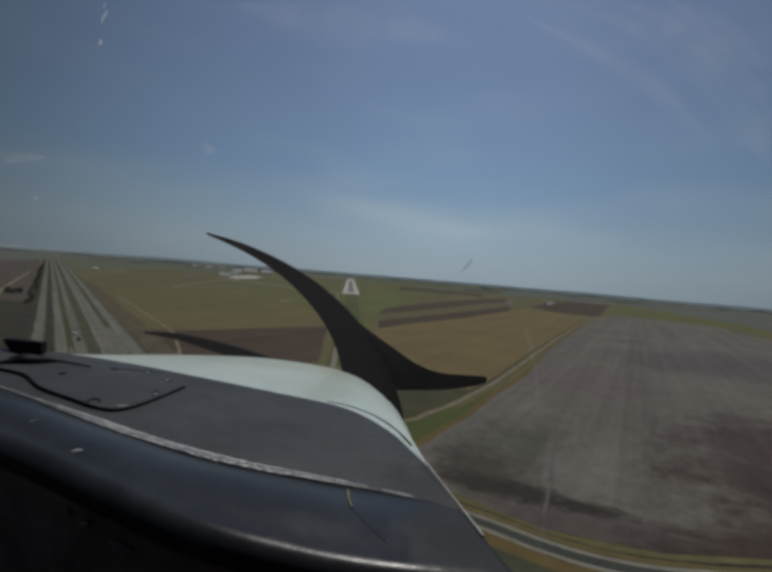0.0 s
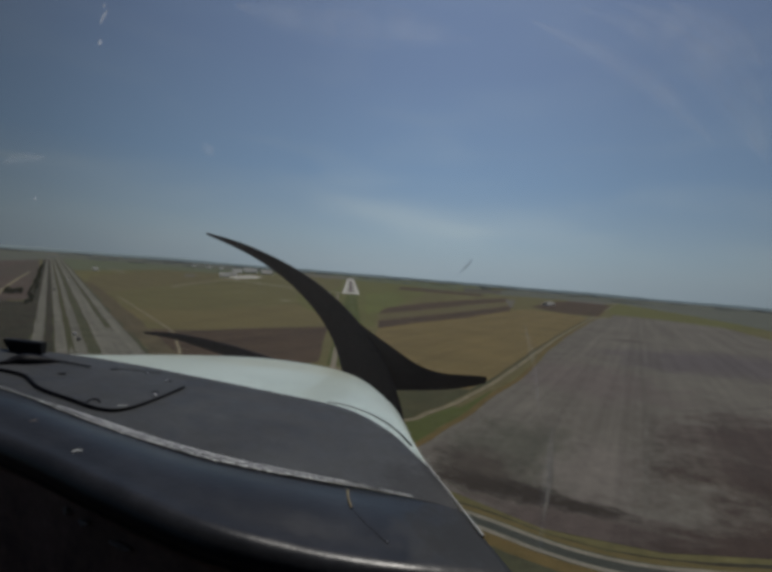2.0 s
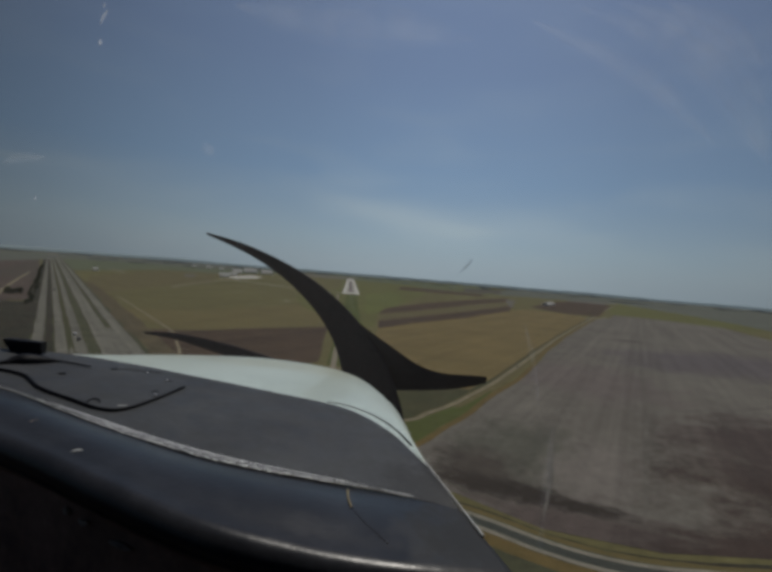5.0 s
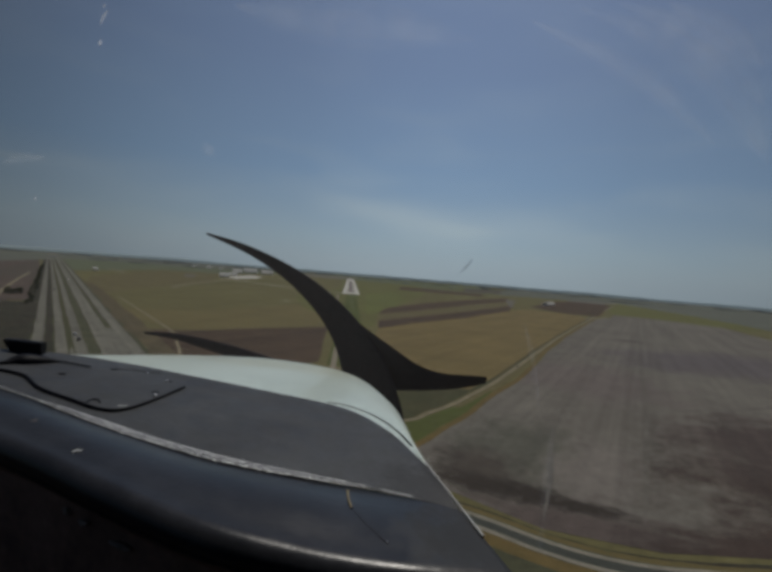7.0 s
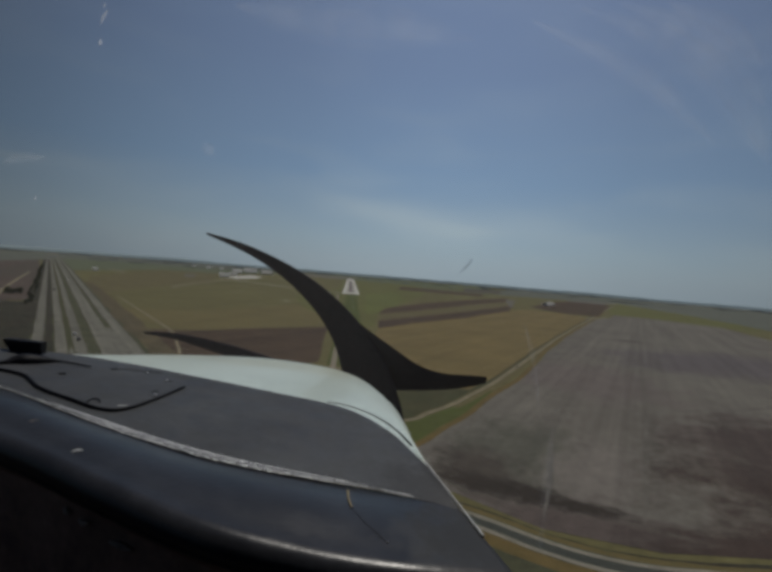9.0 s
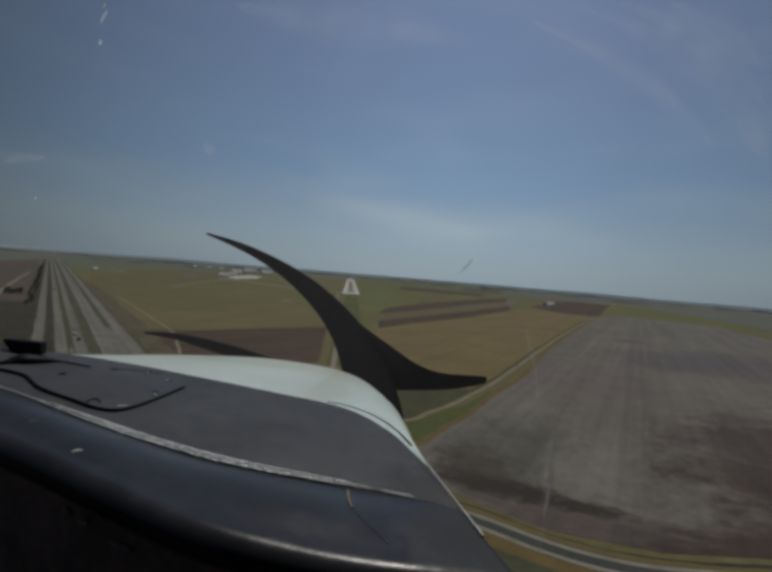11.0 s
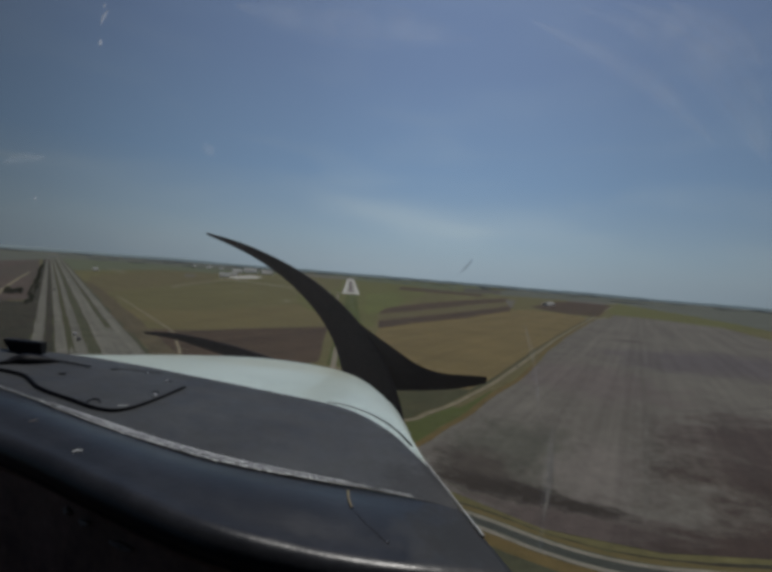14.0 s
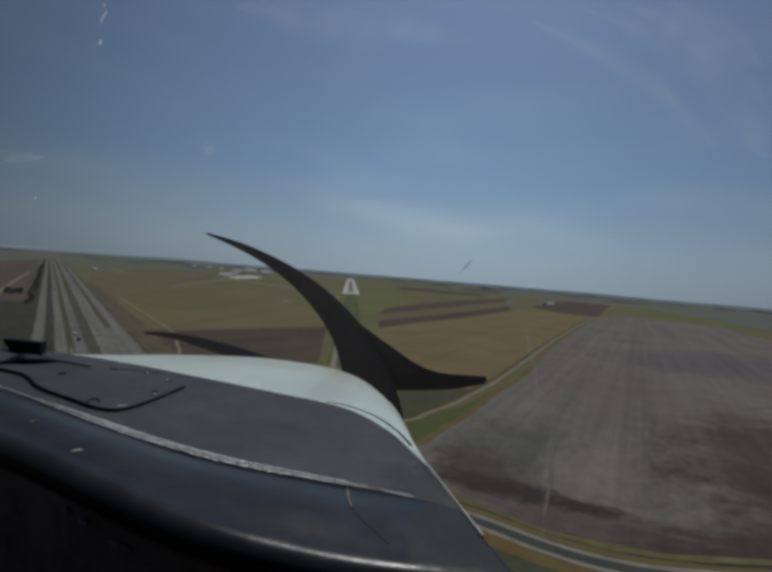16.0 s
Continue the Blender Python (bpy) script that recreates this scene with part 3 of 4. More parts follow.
thing("ditch_edge", ribbon(ditch, 3.0, 0.09, loose=0.8), STRAW, "orange dead grass along a ditch", "verge", kind="structure")
thing("lane_crossing", ribbon(plan([(384, 876), (420, 912), (458, 950)], 8), 7, 0.112), GRAVEL, "pale gravel crossing beside the lane", "track", kind="structure")

# the highway, straight in the west and bending to the east under the approach; by: metres beyond the first frontage road
N_, D_ = Vector((0.8052, 0.5930, 0)), Vector((-0.5930, 0.8052, 0))
far_line = [tuple((N_ * 42 + D_ * s)[:2]) for s in (5600, 4000, 2800, 1900, 1300, 900, 620, 440, 320, 235)]
trunk = plan(far_line + [(-61, 158), (-15, 126.5), (23.5, 105), (37.3, 96.3), (46.6, 92.1), (56.3, 89.8), (68, 89.2), (85, 89.8), (160, 95), (300, 107), (700, 150), (1600, 280)], 260)
def bend(k):
    """0 on the straight part of the highway, 1 where it has bent to the east and its roads lie wider apart."""
    u = min(1.0, max(0.0, (k - 108) / 34))
    return u * u * (3 - 2 * u)


def parallel(off, first=0, last=None):
    """The trunk line moved sideways by off, and more so in the bend."""
    return [shifted(trunk, off * (1 + 0.7 * bend(k)))[k] for k in range(first, last or len(trunk))]


def widen(w, first=0, last=None):
    n_ = (last or len(trunk)) - first - 1
    return lambda u: w * (1 + 0.5 * bend(first + u * n_))


thing("highway_verge", ribbon(parallel(24), lambda u: 60 * (1 + 0.52 * bend(u * (len(trunk) - 1))), 0.06), GRASS, "wide green highway verge and median", "verge", kind="structure")
thing("field_margin", ribbon(parallel(-13, 62, 119), lambda u: 15 * math.sin(math.pi * (0.1 + 0.85 * u)) ** 0.5, 0.064, loose=3.0), DULL_GRASS, "dull brown grass margin beside the highway", "verge", kind="structure")
thing("weed_line", ribbon(shifted(trunk[132:], -5.7), 0.9, 0.078, loose=1.6), SCRUB, "dark dead weeds along the fallow field", "verge", kind="structure")
thing("verge_straw", ribbon(shifted(trunk[132:], -4.4), 2.2, 0.072, loose=0.7), GRASS_STRAW, "yellow dead grass along the frontage road", "verge", kind="structure")
thing("verge_straw", ribbon(shifted(trunk[132:], 5.4), 4.4, 0.072, loose=1.0), STRAW, "orange dead grass along the frontage road", "verge", kind="structure")
thing("frontage_road_west", ribbon(trunk[:126], 6.8, 0.12, 0.06, 0.7), PAVING, "pale grey frontage road beside the highway", "road", kind="structure")
frontage = thing("frontage_road_north", ribbon(trunk[125:], 5.6, 0.12, 0.06), ASPHALT, "dark grey frontage road with pale gravel shoulders", "road", kind="structure")
for e in (-1, 1):
    part("shoulder", ribbon(shifted(trunk[125:], e * 2.3), 1.5, 0.128, loose=0.25), LIMESTONE, frontage, "pale gravel shoulder")
for n_, off, w_, label_ in (("carriageway_north", 11.8, 8.8, "worn pale grey highway carriageway"), ("carriageway_middle", 25.2, 4.9, "worn pale grey highway carriageway"),
                            ("carriageway_south", 33.8, 5.0, "worn pale grey highway carriageway"), ("frontage_road_south", 44.6, 5.4, "grey frontage road beside the highway")):
    thing(n_, ribbon(parallel(off), widen(w_), 0.12, 0.06, 0.7), PAVING, label_, "road", kind="structure")
thing("slip_road", ribbon(parallel(29.6, 101, 124), lambda u: 0.4 + 4.2 * math.sin(math.pi * min(1.0, u * 1.1)) ** 0.7, 0.126), PAVING, "pale slip road joining two carriageways", "road", kind="structure")
thing("slip_road", ribbon(parallel(5.6, 92, 107), lambda u: 0.3 + 4.8 * math.sin(math.pi * u) ** 0.6, 0.126), PAVING, "pale slip road joining the frontage road", "road", kind="structure")
thing("median", ribbon(parallel(29.5, 20, 102), lambda u: 3.9 * min(1.0, 6 * (1.0 - u)) ** 0.5 + 0.05, 0.075), GRASS_DARK, "dark green grass median between carriageways", "verge", kind="structure")
thing("median", ribbon(parallel(39.4, 20, 120), 4.6, 0.075, loose=2.0), SCRUB, "dark rough grass between highway and frontage road", "verge", kind="structure")
thing("scrub_verge", ribbon(parallel(52.0, 20, 124), 10.0, 0.077, loose=3.0), SCRUB, "dark rough scrub along the frontage road", "verge", kind="structure")
thing("gravel_line", ribbon(parallel(39.6, 146), 1.3, 0.09), GRAVEL, "pale gravel drain line between the roads", "track", kind="structure")


def vehicle(long, wide, high, paint, label, category):
    car = empty("car" if long < 7 else "truck", Matrix.Identity(4), label, category)
    b = box(bmesh.new(), -wide / 2, wide / 2, -long / 2, long / 2, 0.35, high * 0.58, 0.12)
    part("body", b, paint, car, smooth=False)
    c = bmesh.new()
    box(c, -wide * 0.43, wide * 0.43, -long * 0.32, long * 0.22, high * 0.58, high - 0.06, 0.15)
    part("cabin", c, GLASS_DARK if long < 7 else paint, car)
    part("roof", box(bmesh.new(), -wide * 0.40, wide * 0.40, -long * 0.27, long * 0.14, high - 0.06, high, 0.02), paint, car)
    for sx in (-1, 1):
        for sy in (-0.32, 0.32):
            w = bmesh.new()
            bmesh.ops.create_cone(w, cap_ends=True, segments=14, radius1=0.34, radius2=0.34, depth=0.22, matrix=pose(sx * wide * 0.45, sy * long, 0.34, 0, 90, 0))
            part("wheel", w, TYRE, car)
    return car


def on_road(off, s, turn=0):
    """A pose on the straight part of the highway."""
    p = N_ * (42 - off) + D_ * s
    return pose(p.x, p.y, 0.12, 0, 0, 36.38 + turn)


for off, s, paint, label in ((25.2, 326, CAR_DARK, "dark car driving on the highway"), (26.4, 346, CAR_WHITE, "white car on the highway"), (12.4, 980, CAR_WHITE, "white car far down the highway"), (34.2, 700, CAR_DARK, "dark car far down the highway")):
    vehicle(4.8, 1.9, 1.6, paint, label, "car").matrix_world = on_road(off, s)
post = empty("roadside_box", pose(90, 300, 0.08, 0, 0, -27), "small dark roadside cabinet on a short post", "cabinet")
part("post", box(bmesh.new(), -0.08, 0.08, -0.08, 0.08, 0, 0.7), CAR_DARK, post)
part("body", box(bmesh.new(), -0.45, 0.45, -0.3, 0.3, 0.7, 1.5, 0.05), CAR_DARK, post)
vehicle(14.0, 2.6, 3.6, CAR_WHITE, "white lorry on the highway", "truck").matrix_world = pose(330, 98, 0.12, 0, 0, 84)


# ---------------------------------------------------------------- buildings
def shed(x, y, w, d, h, turn, wall, roof, label, category="hangar", doors=1):
    """A gabled hall with its roof, doors and windows."""
    s = empty("hangar" if category == "hangar" else "farm_building", pose(x, y, 0.0, 0, 0, turn + 90), label, category, "airfield buildings" if category == "hangar" else "farm buildings")
    b = bmesh.new()
    h, rise = h * 0.55, h * 0.55 + w * 0.34
    rows = [[(px, py, pz) for px, pz in ((-w / 2, 0), (-w / 2, h), (0, rise), (w / 2, h), (w / 2, 0))] for py in (-d / 2, d / 2)]
    vs = [[b.verts.new(p) for p in row] for row in rows]
    for row in vs:
        b.faces.new(row)
    for i in (0, 3):
        b.faces.new((vs[0][i], vs[0][i + 1], vs[1][i + 1], vs[1][i]))
    part("wall", b, wall, s)
    r = loft([[(-w / 2 - 0.5, py, h - 0.05), (0, py, rise + 0.08), (w / 2 + 0.5, py, h - 0.05)] for py in (-d / 2 - 0.6, d / 2 + 0.6)])
    bmesh.ops.solidify(r, geom=r.faces[:], thickness=0.18)
    part("roof", r, roof, s)
    for k in range(doors):
        cx = (k - (doors - 1) / 2) * w / (doors + 0.4)
        part("door", box(bmesh.new(), cx - w * 0.3 / doors, cx + w * 0.3 / doors, -d / 2 - 0.12, -d / 2 + 0.05, 0.0, h * 0.72), ROOF, s)
    return s


for x, y, w, d, h, turn, label in ((-521, 1480, 26, 30, 8, 20, "white metal aircraft hangar"), (-668, 2060, 34, 40, 10, 20, "white metal aircraft hangar"), (-690, 2330, 40, 60, 12, 18, "long white metal hangar"),
                                   (-1090, 2600, 18, 20, 10, 22, "small white metal hangar"), (-990, 2560, 22, 24, 10, 22, "white metal aircraft hangar"), (-890, 2480, 18, 20, 10, 15, "white metal aircraft hangar"),
                                   (-565, 1700, 22, 24, 7, 18, "small white metal hangar"), (-600, 2300, 36, 50, 11, 20, "white metal aircraft hangar")):
    shed(x, y, w, d, h, turn, SHEET, SHEET, label)
field("apron", [(-536, 1500), (-560, 1900), (-480, 1800), (-440, 1560), (-452, 1390)], CONCRETE, "pale concrete apron before the hangars", 0.09)
field("apron_west", [(-634, 1440), (-600, 1455), (-530, 1280), (-555, 1267)], SOIL_PALE, "pale bare parking area", 0.09)
thing("apron_lane", ribbon(plan([(-372, 800), (-392, 900), (-418, 1075), (-440, 1250), (-455, 1330)], 16), 7, 0.1), GRAVEL, "pale gravel lane to the apron", "track", kind="structure")
thing("diagonal_lane", ribbon(plan([(-670, 1181), (-760, 1298), (-854, 1417)], 8), 6, 0.1), GRAVEL, "pale gravel lane", "track", kind="structure")
thing("farm_track", ribbon(plan([(-330, 566), (-309, 539), (-230, 436), (-153, 334), (-128, 288), (-112, 256), (-98, 215)], 24), 2.0, 0.1, loose=0.4), EARTH_TRACK, "pale narrow farm track", "track", kind="structure")
thing("west_track", ribbon(plan([(-360, 420), (-419, 500), (-500, 614), (-607, 768), (-690, 890)], 16), 4.0, 0.1), EARTH_TRACK, "tan earth track along a field", "track", kind="structure")
shed(-746, 1178, 12, 11, 8, 32, SHEET, SHEET, "small white barn beside the highway", "barn")
shed(-216, 114, 22, 30, 9, 30, SHEET, SHEET, "white metal farm hall", "barn")
shed(-190, 128, 14, 34, 5, 28, BRICK, ROOF, "low brown farm shed with a grey roof", "barn", 2)
shed(-166, 140, 12, 26, 5, 24, BRICK, ROOF, "low brown farm shed with a grey roof", "barn", 2)
for x, y, w, d, h, turn, label in ((470, 1330, 18, 18, 6, 30, "small white farm hall by the lane"), (500, 1390, 16, 20, 6, 25, "small white farm shed by the lane")):
    shed(x, y, w, d, h, turn, SHEET, SHEET, label, "barn")
field("yard", [(290, 1046), (296, 1090), (398, 1530), (428, 1516)], SOIL_PALE, "pale gravel farm yard", 0.095)
field("yard", [(424, 1086), (436, 1088), (516, 1496), (500, 1500)], SOIL_PALE, "pale gravel farm yard", 0.095)
silo = empty("silo", pose(-236, 96, 0), "round white grain silo with a cone roof", "silo")
b = bmesh.new()
bmesh.ops.create_cone(b, cap_ends=True, segments=24, radius1=3.5, radius2=3.5, depth=8, matrix=Matrix.Translation((0, 0, 4)))
part("wall", b, SHEET, silo)
b = bmesh.new()
bmesh.ops.create_cone(b, cap_ends=True, segments=24, radius1=3.8, radius2=0.4, depth=2, matrix=Matrix.Translation((0, 0, 9.0)))
part("roof", b, ROOF, silo)

marker = empty("wind_marker", pose(-150, 700, 0.05, 0, 0, 30), "flat white cross-shaped ground marker", "marker")
part("arm", box(bmesh.new(), -7, 7, -1.1, 1.1, 0, 0.15), WHITE_PAINT, marker)
part("arm", box(bmesh.new(), -1.1, 1.1, -4, 4, 0, 0.14), WHITE_PAINT, marker)

bale = empty("hay_bale", pose(46, 246, 0.04, 0, 0, 35), "pale round hay bale lying on stubble", "hay bale")
b = bmesh.new()
bmesh.ops.create_cone(b, cap_ends=True, segments=24, radius1=1.1, radius2=1.1, depth=1.9, matrix=pose(0, 0, 1.1, 0, 90, 0))
bmesh.ops.bevel(b, geom=b.edges[:], offset=0.1, segments=2, affect="EDGES")
part("roll", b, HAY, bale, smooth=True)
for s in (-0.4, 0, 0.4):
    b = bmesh.new()
    bmesh.ops.create_cone(b, cap_ends=False, segments=24, radius1=1.115, radius2=1.115, depth=0.05, matrix=pose(s, 0, 1.1, 0, 90, 0))
    part("band", b, HAY, bale)


# ---------------------------------------------------------------- trees
def tree(seed, high):
    r = random.Random(seed)
    t = empty("tree", Matrix.Identity(4), "leafy broad field tree with a ragged crown", "tree", "field trees")
    b = tube([(0, 0, 0), (0.1, 0.05, high * 0.25), (0, 0.1, high * 0.55), (0.1, 0, high * 0.8)], lambda u: high * 0.03 * (1.1 - u), 7)
    for k in range(6):
        a, z = k * 1.05 + r.random(), high * r.uniform(0.3, 0.55)
        tip = Vector((math.cos(a) * high * 0.28, math.sin(a) * high * 0.28, z + high * 0.22))
        limb = tube([Vector((0, 0, z)), tip * 0.5 + Vector((0, 0, z * 0.5)), tip], lambda u: high * 0.012 * (1.1 - u), 5)
        me = bpy.data.meshes.new("limb")
        limb.to_mesh(me)
        b.from_mesh(me)
        limb.free()
    part("trunk", b, BARK, t)
    c = bmesh.new()
    for k in range(170):
        a, u = r.uniform(0, 2 * math.pi), r.random() ** 0.5
        z = r.uniform(-1, 1)
        rad = high * 0.44 * math.sqrt(max(0.05, 1 - z * z)) * u * r.uniform(0.8, 1.2)
        m = Matrix.LocRotScale((math.cos(a) * rad, math.sin(a) * rad, high * (0.50 + 0.42 * z)), Euler((r.random() * 6, r.random() * 6, r.random() * 6)), Vector((r.uniform(0.5, 1.2), r.uniform(0.5, 1.2), r.uniform(0.3, 0.7))) * high * 0.07)
        bmesh.ops.create_icosphere(c, subdivisions=1, radius=1.0, matrix=m)
    part("crown", c, LEAF, t)
    return t


stock = [tree(k, h) for k, h in enumerate((7, 9, 11))]
spots = []
for x, y, n_, spread in ((-255, 240, 14, 20), (-350, 330, 10, 20), (-402, 494, 10, 6), (-190, 105, 14, 18), (-240, 130, 8, 14)):
    spots += [(rng.gauss(x, spread), rng.gauss(y, spread * 0.8)) for _ in range(n_)]
for k in range(34):
    p = N_ * (42 - rng.uniform(52, 57)) + D_ * (520 + 30 * k + rng.uniform(-10, 10))
    spots.append((p.x, p.y))
for k in range(24):
    spots.append((rng.uniform(40, 330), 34 + rng.uniform(-3, 5)))
for k, (x, y) in enumerate(spots):
    m = pose(x, y, 0, 0, 0, rng.uniform(0, 360)) @ Matrix.Scale(rng.uniform(0.35, 0.7), 4)
    if k < 3:
        stock[k].matrix_world = m
    else:
        made = copy_thing(stock[k % 3], m)
        made.matrix_world = m


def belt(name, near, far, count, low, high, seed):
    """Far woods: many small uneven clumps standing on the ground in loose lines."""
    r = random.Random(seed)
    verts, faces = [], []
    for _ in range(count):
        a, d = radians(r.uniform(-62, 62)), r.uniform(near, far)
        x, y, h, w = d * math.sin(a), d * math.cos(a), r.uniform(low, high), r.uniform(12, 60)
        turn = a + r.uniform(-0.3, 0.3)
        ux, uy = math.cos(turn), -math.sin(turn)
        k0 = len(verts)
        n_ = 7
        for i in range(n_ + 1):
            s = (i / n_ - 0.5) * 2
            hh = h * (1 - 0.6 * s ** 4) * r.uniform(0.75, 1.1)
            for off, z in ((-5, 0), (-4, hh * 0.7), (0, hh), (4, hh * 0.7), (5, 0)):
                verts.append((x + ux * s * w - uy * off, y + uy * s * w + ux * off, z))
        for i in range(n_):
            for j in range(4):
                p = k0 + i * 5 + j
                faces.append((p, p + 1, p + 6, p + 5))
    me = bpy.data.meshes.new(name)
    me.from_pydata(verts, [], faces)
    me.materials.append(HAZY_WOODS)
    return tagged(new(name, me), "distant belt of woods and hedges painted pale with haze", "woods", kind="stuff")


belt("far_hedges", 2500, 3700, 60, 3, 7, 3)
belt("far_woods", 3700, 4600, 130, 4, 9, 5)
# ring standing in for the hazy distance; haze and glow sit in its material
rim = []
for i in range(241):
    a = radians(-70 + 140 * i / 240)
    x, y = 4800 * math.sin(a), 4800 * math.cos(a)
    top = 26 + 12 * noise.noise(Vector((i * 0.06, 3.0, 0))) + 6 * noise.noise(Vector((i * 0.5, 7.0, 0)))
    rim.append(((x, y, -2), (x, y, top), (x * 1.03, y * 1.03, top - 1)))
thing("backdrop", loft([[q[k] for q in rim] for k in range(3)]), HAZE_GLOW, "pale blue-grey backdrop standing in for far haze, with its own glow", "distant hills", kind="structure", smooth=True)


from mathutils import geometry

# ---------------------------------------------------------------- the light aircraft round the eye
# local axes: x right, y ahead, z up, from the eye
CRAFT = SEAT @ pose(0, 0, 0, -90, 0, 0)
craft = empty("light_aircraft", CRAFT, "light aircraft with pale cowling, black glareshield and dark propeller", "aircraft")
N = 72
FAR = spline([(-0.997, 0.901, -0.106), (-0.768, 1.042, -0.1490), (-0.615, 1.075, -0.1780), (-0.44, 1.071, -0.2105), (-0.263, 1.05, -0.2405), (-0.091, 1.014, -0.269), (0.006, 0.908, -0.286), (0.064, 0.771, -0.297)], N)
MID = spline([(-0.968, 0.874, -0.126), (-0.677, 0.806, -0.178), (-0.458, 0.733, -0.218), (-0.281, 0.683, -0.25), (-0.132, 0.671, -0.276), (-0.024, 0.67, -0.296), (0.061, 0.664, -0.311), (0.106, 0.656, -0.319)], N)
NEAR = spline([(-0.778, 0.703, -0.165), (-0.519, 0.619, -0.203), (-0.34, 0.543, -0.231), (-0.207, 0.503, -0.260), (-0.098, 0.498, -0.2865), (-0.018, 0.499, -0.302), (0.063, 0.507, -0.316), (0.145, 0.52, -0.331)], N)
RIM = spline([(-1.518, 1.372, -0.227), (-1.197, 1.623, -0.255), (-0.995, 1.741, -0.261), (-0.751, 1.827, -0.275), (-0.469, 1.872, -0.296), (-0.151, 1.675, -0.313), (0.008, 1.281, -0.321), (0.066, 0.789, -0.302)], N)
UP, DOWN = Vector((0, 0, 1)), Vector((0, 0, -1))


def between(a, b, s, lift=0.0):
    return [p.lerp(q, s) + UP * lift for p, q in zip(a, b)]


def skirt(rows, deep):
    """The rows, with their right-hand ends carried down as a side wall."""
    out = []
    for row in rows:
        e = row[-1]
        out.append(list(row) + [e + Vector((0.004, 0, -0.006)), e + Vector((0.002, 0, -0.03)), e + Vector((-0.03, 0, -deep))])
    return out


# dark deck ahead of the trim strip
deck = skirt([between(FAR, MID, s, 0.004 * math.sin(math.pi * s)) for s in (0, 0.1, 0.25, 0.5, 0.75, 0.9, 1.0)], 0.35)
part("deck", loft(deck), PANEL, craft, "matt black deck below the windscreen", True)
# padded roll on the eye's side of the strip
low = [p + Vector((0, 0, -0.001 * max(0.0, min(1.0, (66 - i) / 10)))) for i, p in enumerate(MID)]
R_ = 0.022
START = [p + Vector((0, R_ * math.sin(0.55), R_ * (1 - math.cos(0.55)) * 0.6)) for p in NEAR]
roll = [[p + Vector((0, -R_ * math.sin(q), -R_ * (1 - math.cos(q)))) for p in START] for q in (0.25, 0.5, 0.75, 1.0, 1.3, 1.6, 2.0, 2.5)]
under = roll[-1]
pad_rows = [low] + [[p + UP * 0.011 * math.sin(math.pi * s) ** 1.7 * max(0.0, min(1.0, (66 - i) / 26)) for i, p in enumerate(between(low, START, s))] for s in (0.12, 0.3, 0.5, 0.7, 0.85, 0.94)] + [START] + roll
part("glareshield", loft(skirt(pad_rows, 0.3)), PAD, craft, "worn black padded glareshield", True)
# instrument panel hidden in the shade under the roll
face = [under, [p + Vector((0, 0.035, -0.07)) for p in NEAR], [p + Vector((0, 0.03, -0.32)) for p in NEAR], [p + Vector((0, 0.06, -0.7)) for p in NEAR]]
panel = part("instrument_panel", loft(face), FASCIA, craft, "dark instrument panel in deep shade")
# pale engine cowling
rows = []
for s in (0.0, 0.05, 0.15, 0.3, 0.5, 0.7, 0.85, 0.95, 1.0):
    rows.append(between([p + DOWN * 0.003 for p in FAR], RIM, s, 0.020 * math.sin(math.pi * s) * 0.35))
for dy, dz in ((0.03, -0.012), (0.06, -0.04), (0.08, -0.09), (0.085, -0.20), (0.06, -0.45)):
    rows.append([p + Vector((0.0 - max(0, p.x + 0.1) * 0.1, dy, dz)) for p in RIM])
part("cowling", loft(skirt(rows, 0.35)), COWL_PAINT, craft, "pale grey-green painted engine cowling", True)
# scuffed metal strip along the windscreen's foot
def fade(p):
    """How wide the strip still is at a place: thin at its worn left end, fading out at its right."""
    q = p.x / p.y
    stops = ((-1.0, 0.06), (-0.76, 0.14), (-0.715, 0.65), (-0.62, 1.0), (-0.46, 1.0), (-0.20, 0.86), (-0.09, 0.60), (-0.02, 0.34), (0.05, 0.12), (0.09, 0.04), (0.2, 0.03))
    for (q0, w0), (q1, w1) in zip(stops, stops[1:]):
        if q <= q1:
            return w0 + (w1 - w0) * max(0.0, q - q0) / (q1 - q0)
    return 0.03


wear = random.Random(21)
foot = spline([p for p in (MID[k] for k in (4, 10, 18, 26, 34, 42, 48, 54, 58, 62)) if p.x / p.y < 0.09], 180)
wide_ = [fade(p) for p in foot]
part("trim_strip", tube([p + UP * 0.0022 for p in foot], lambda u: 0.0100 * wide_[round(u * 179)], 10, 0.16), TRIM, craft, "scuffed grey metal strip at the windscreen's foot", True)
for dy, r in ((0.0076, 0.0016), (0.0022, 0.0008), (-0.0072, 0.0012)):
    rough = [wear.uniform(0.65, 1.0) if dy > 0 else wear.choice((0.05, 0.1, 0.3, 0.9)) for _ in range(181)]
    part("strip_ridge", tube([p + Vector((0, dy * wide_[i] + wear.uniform(-0.00015, 0.00015), 0.0030)) for i, p in enumerate(foot)], lambda u, r=r, q=rough: r * (0.04 + 0.96 * wide_[round(u * 179)]) * q[int(u * 180)], 6, 0.7), BRIGHT, craft, "bright worn edge of the metal strip")
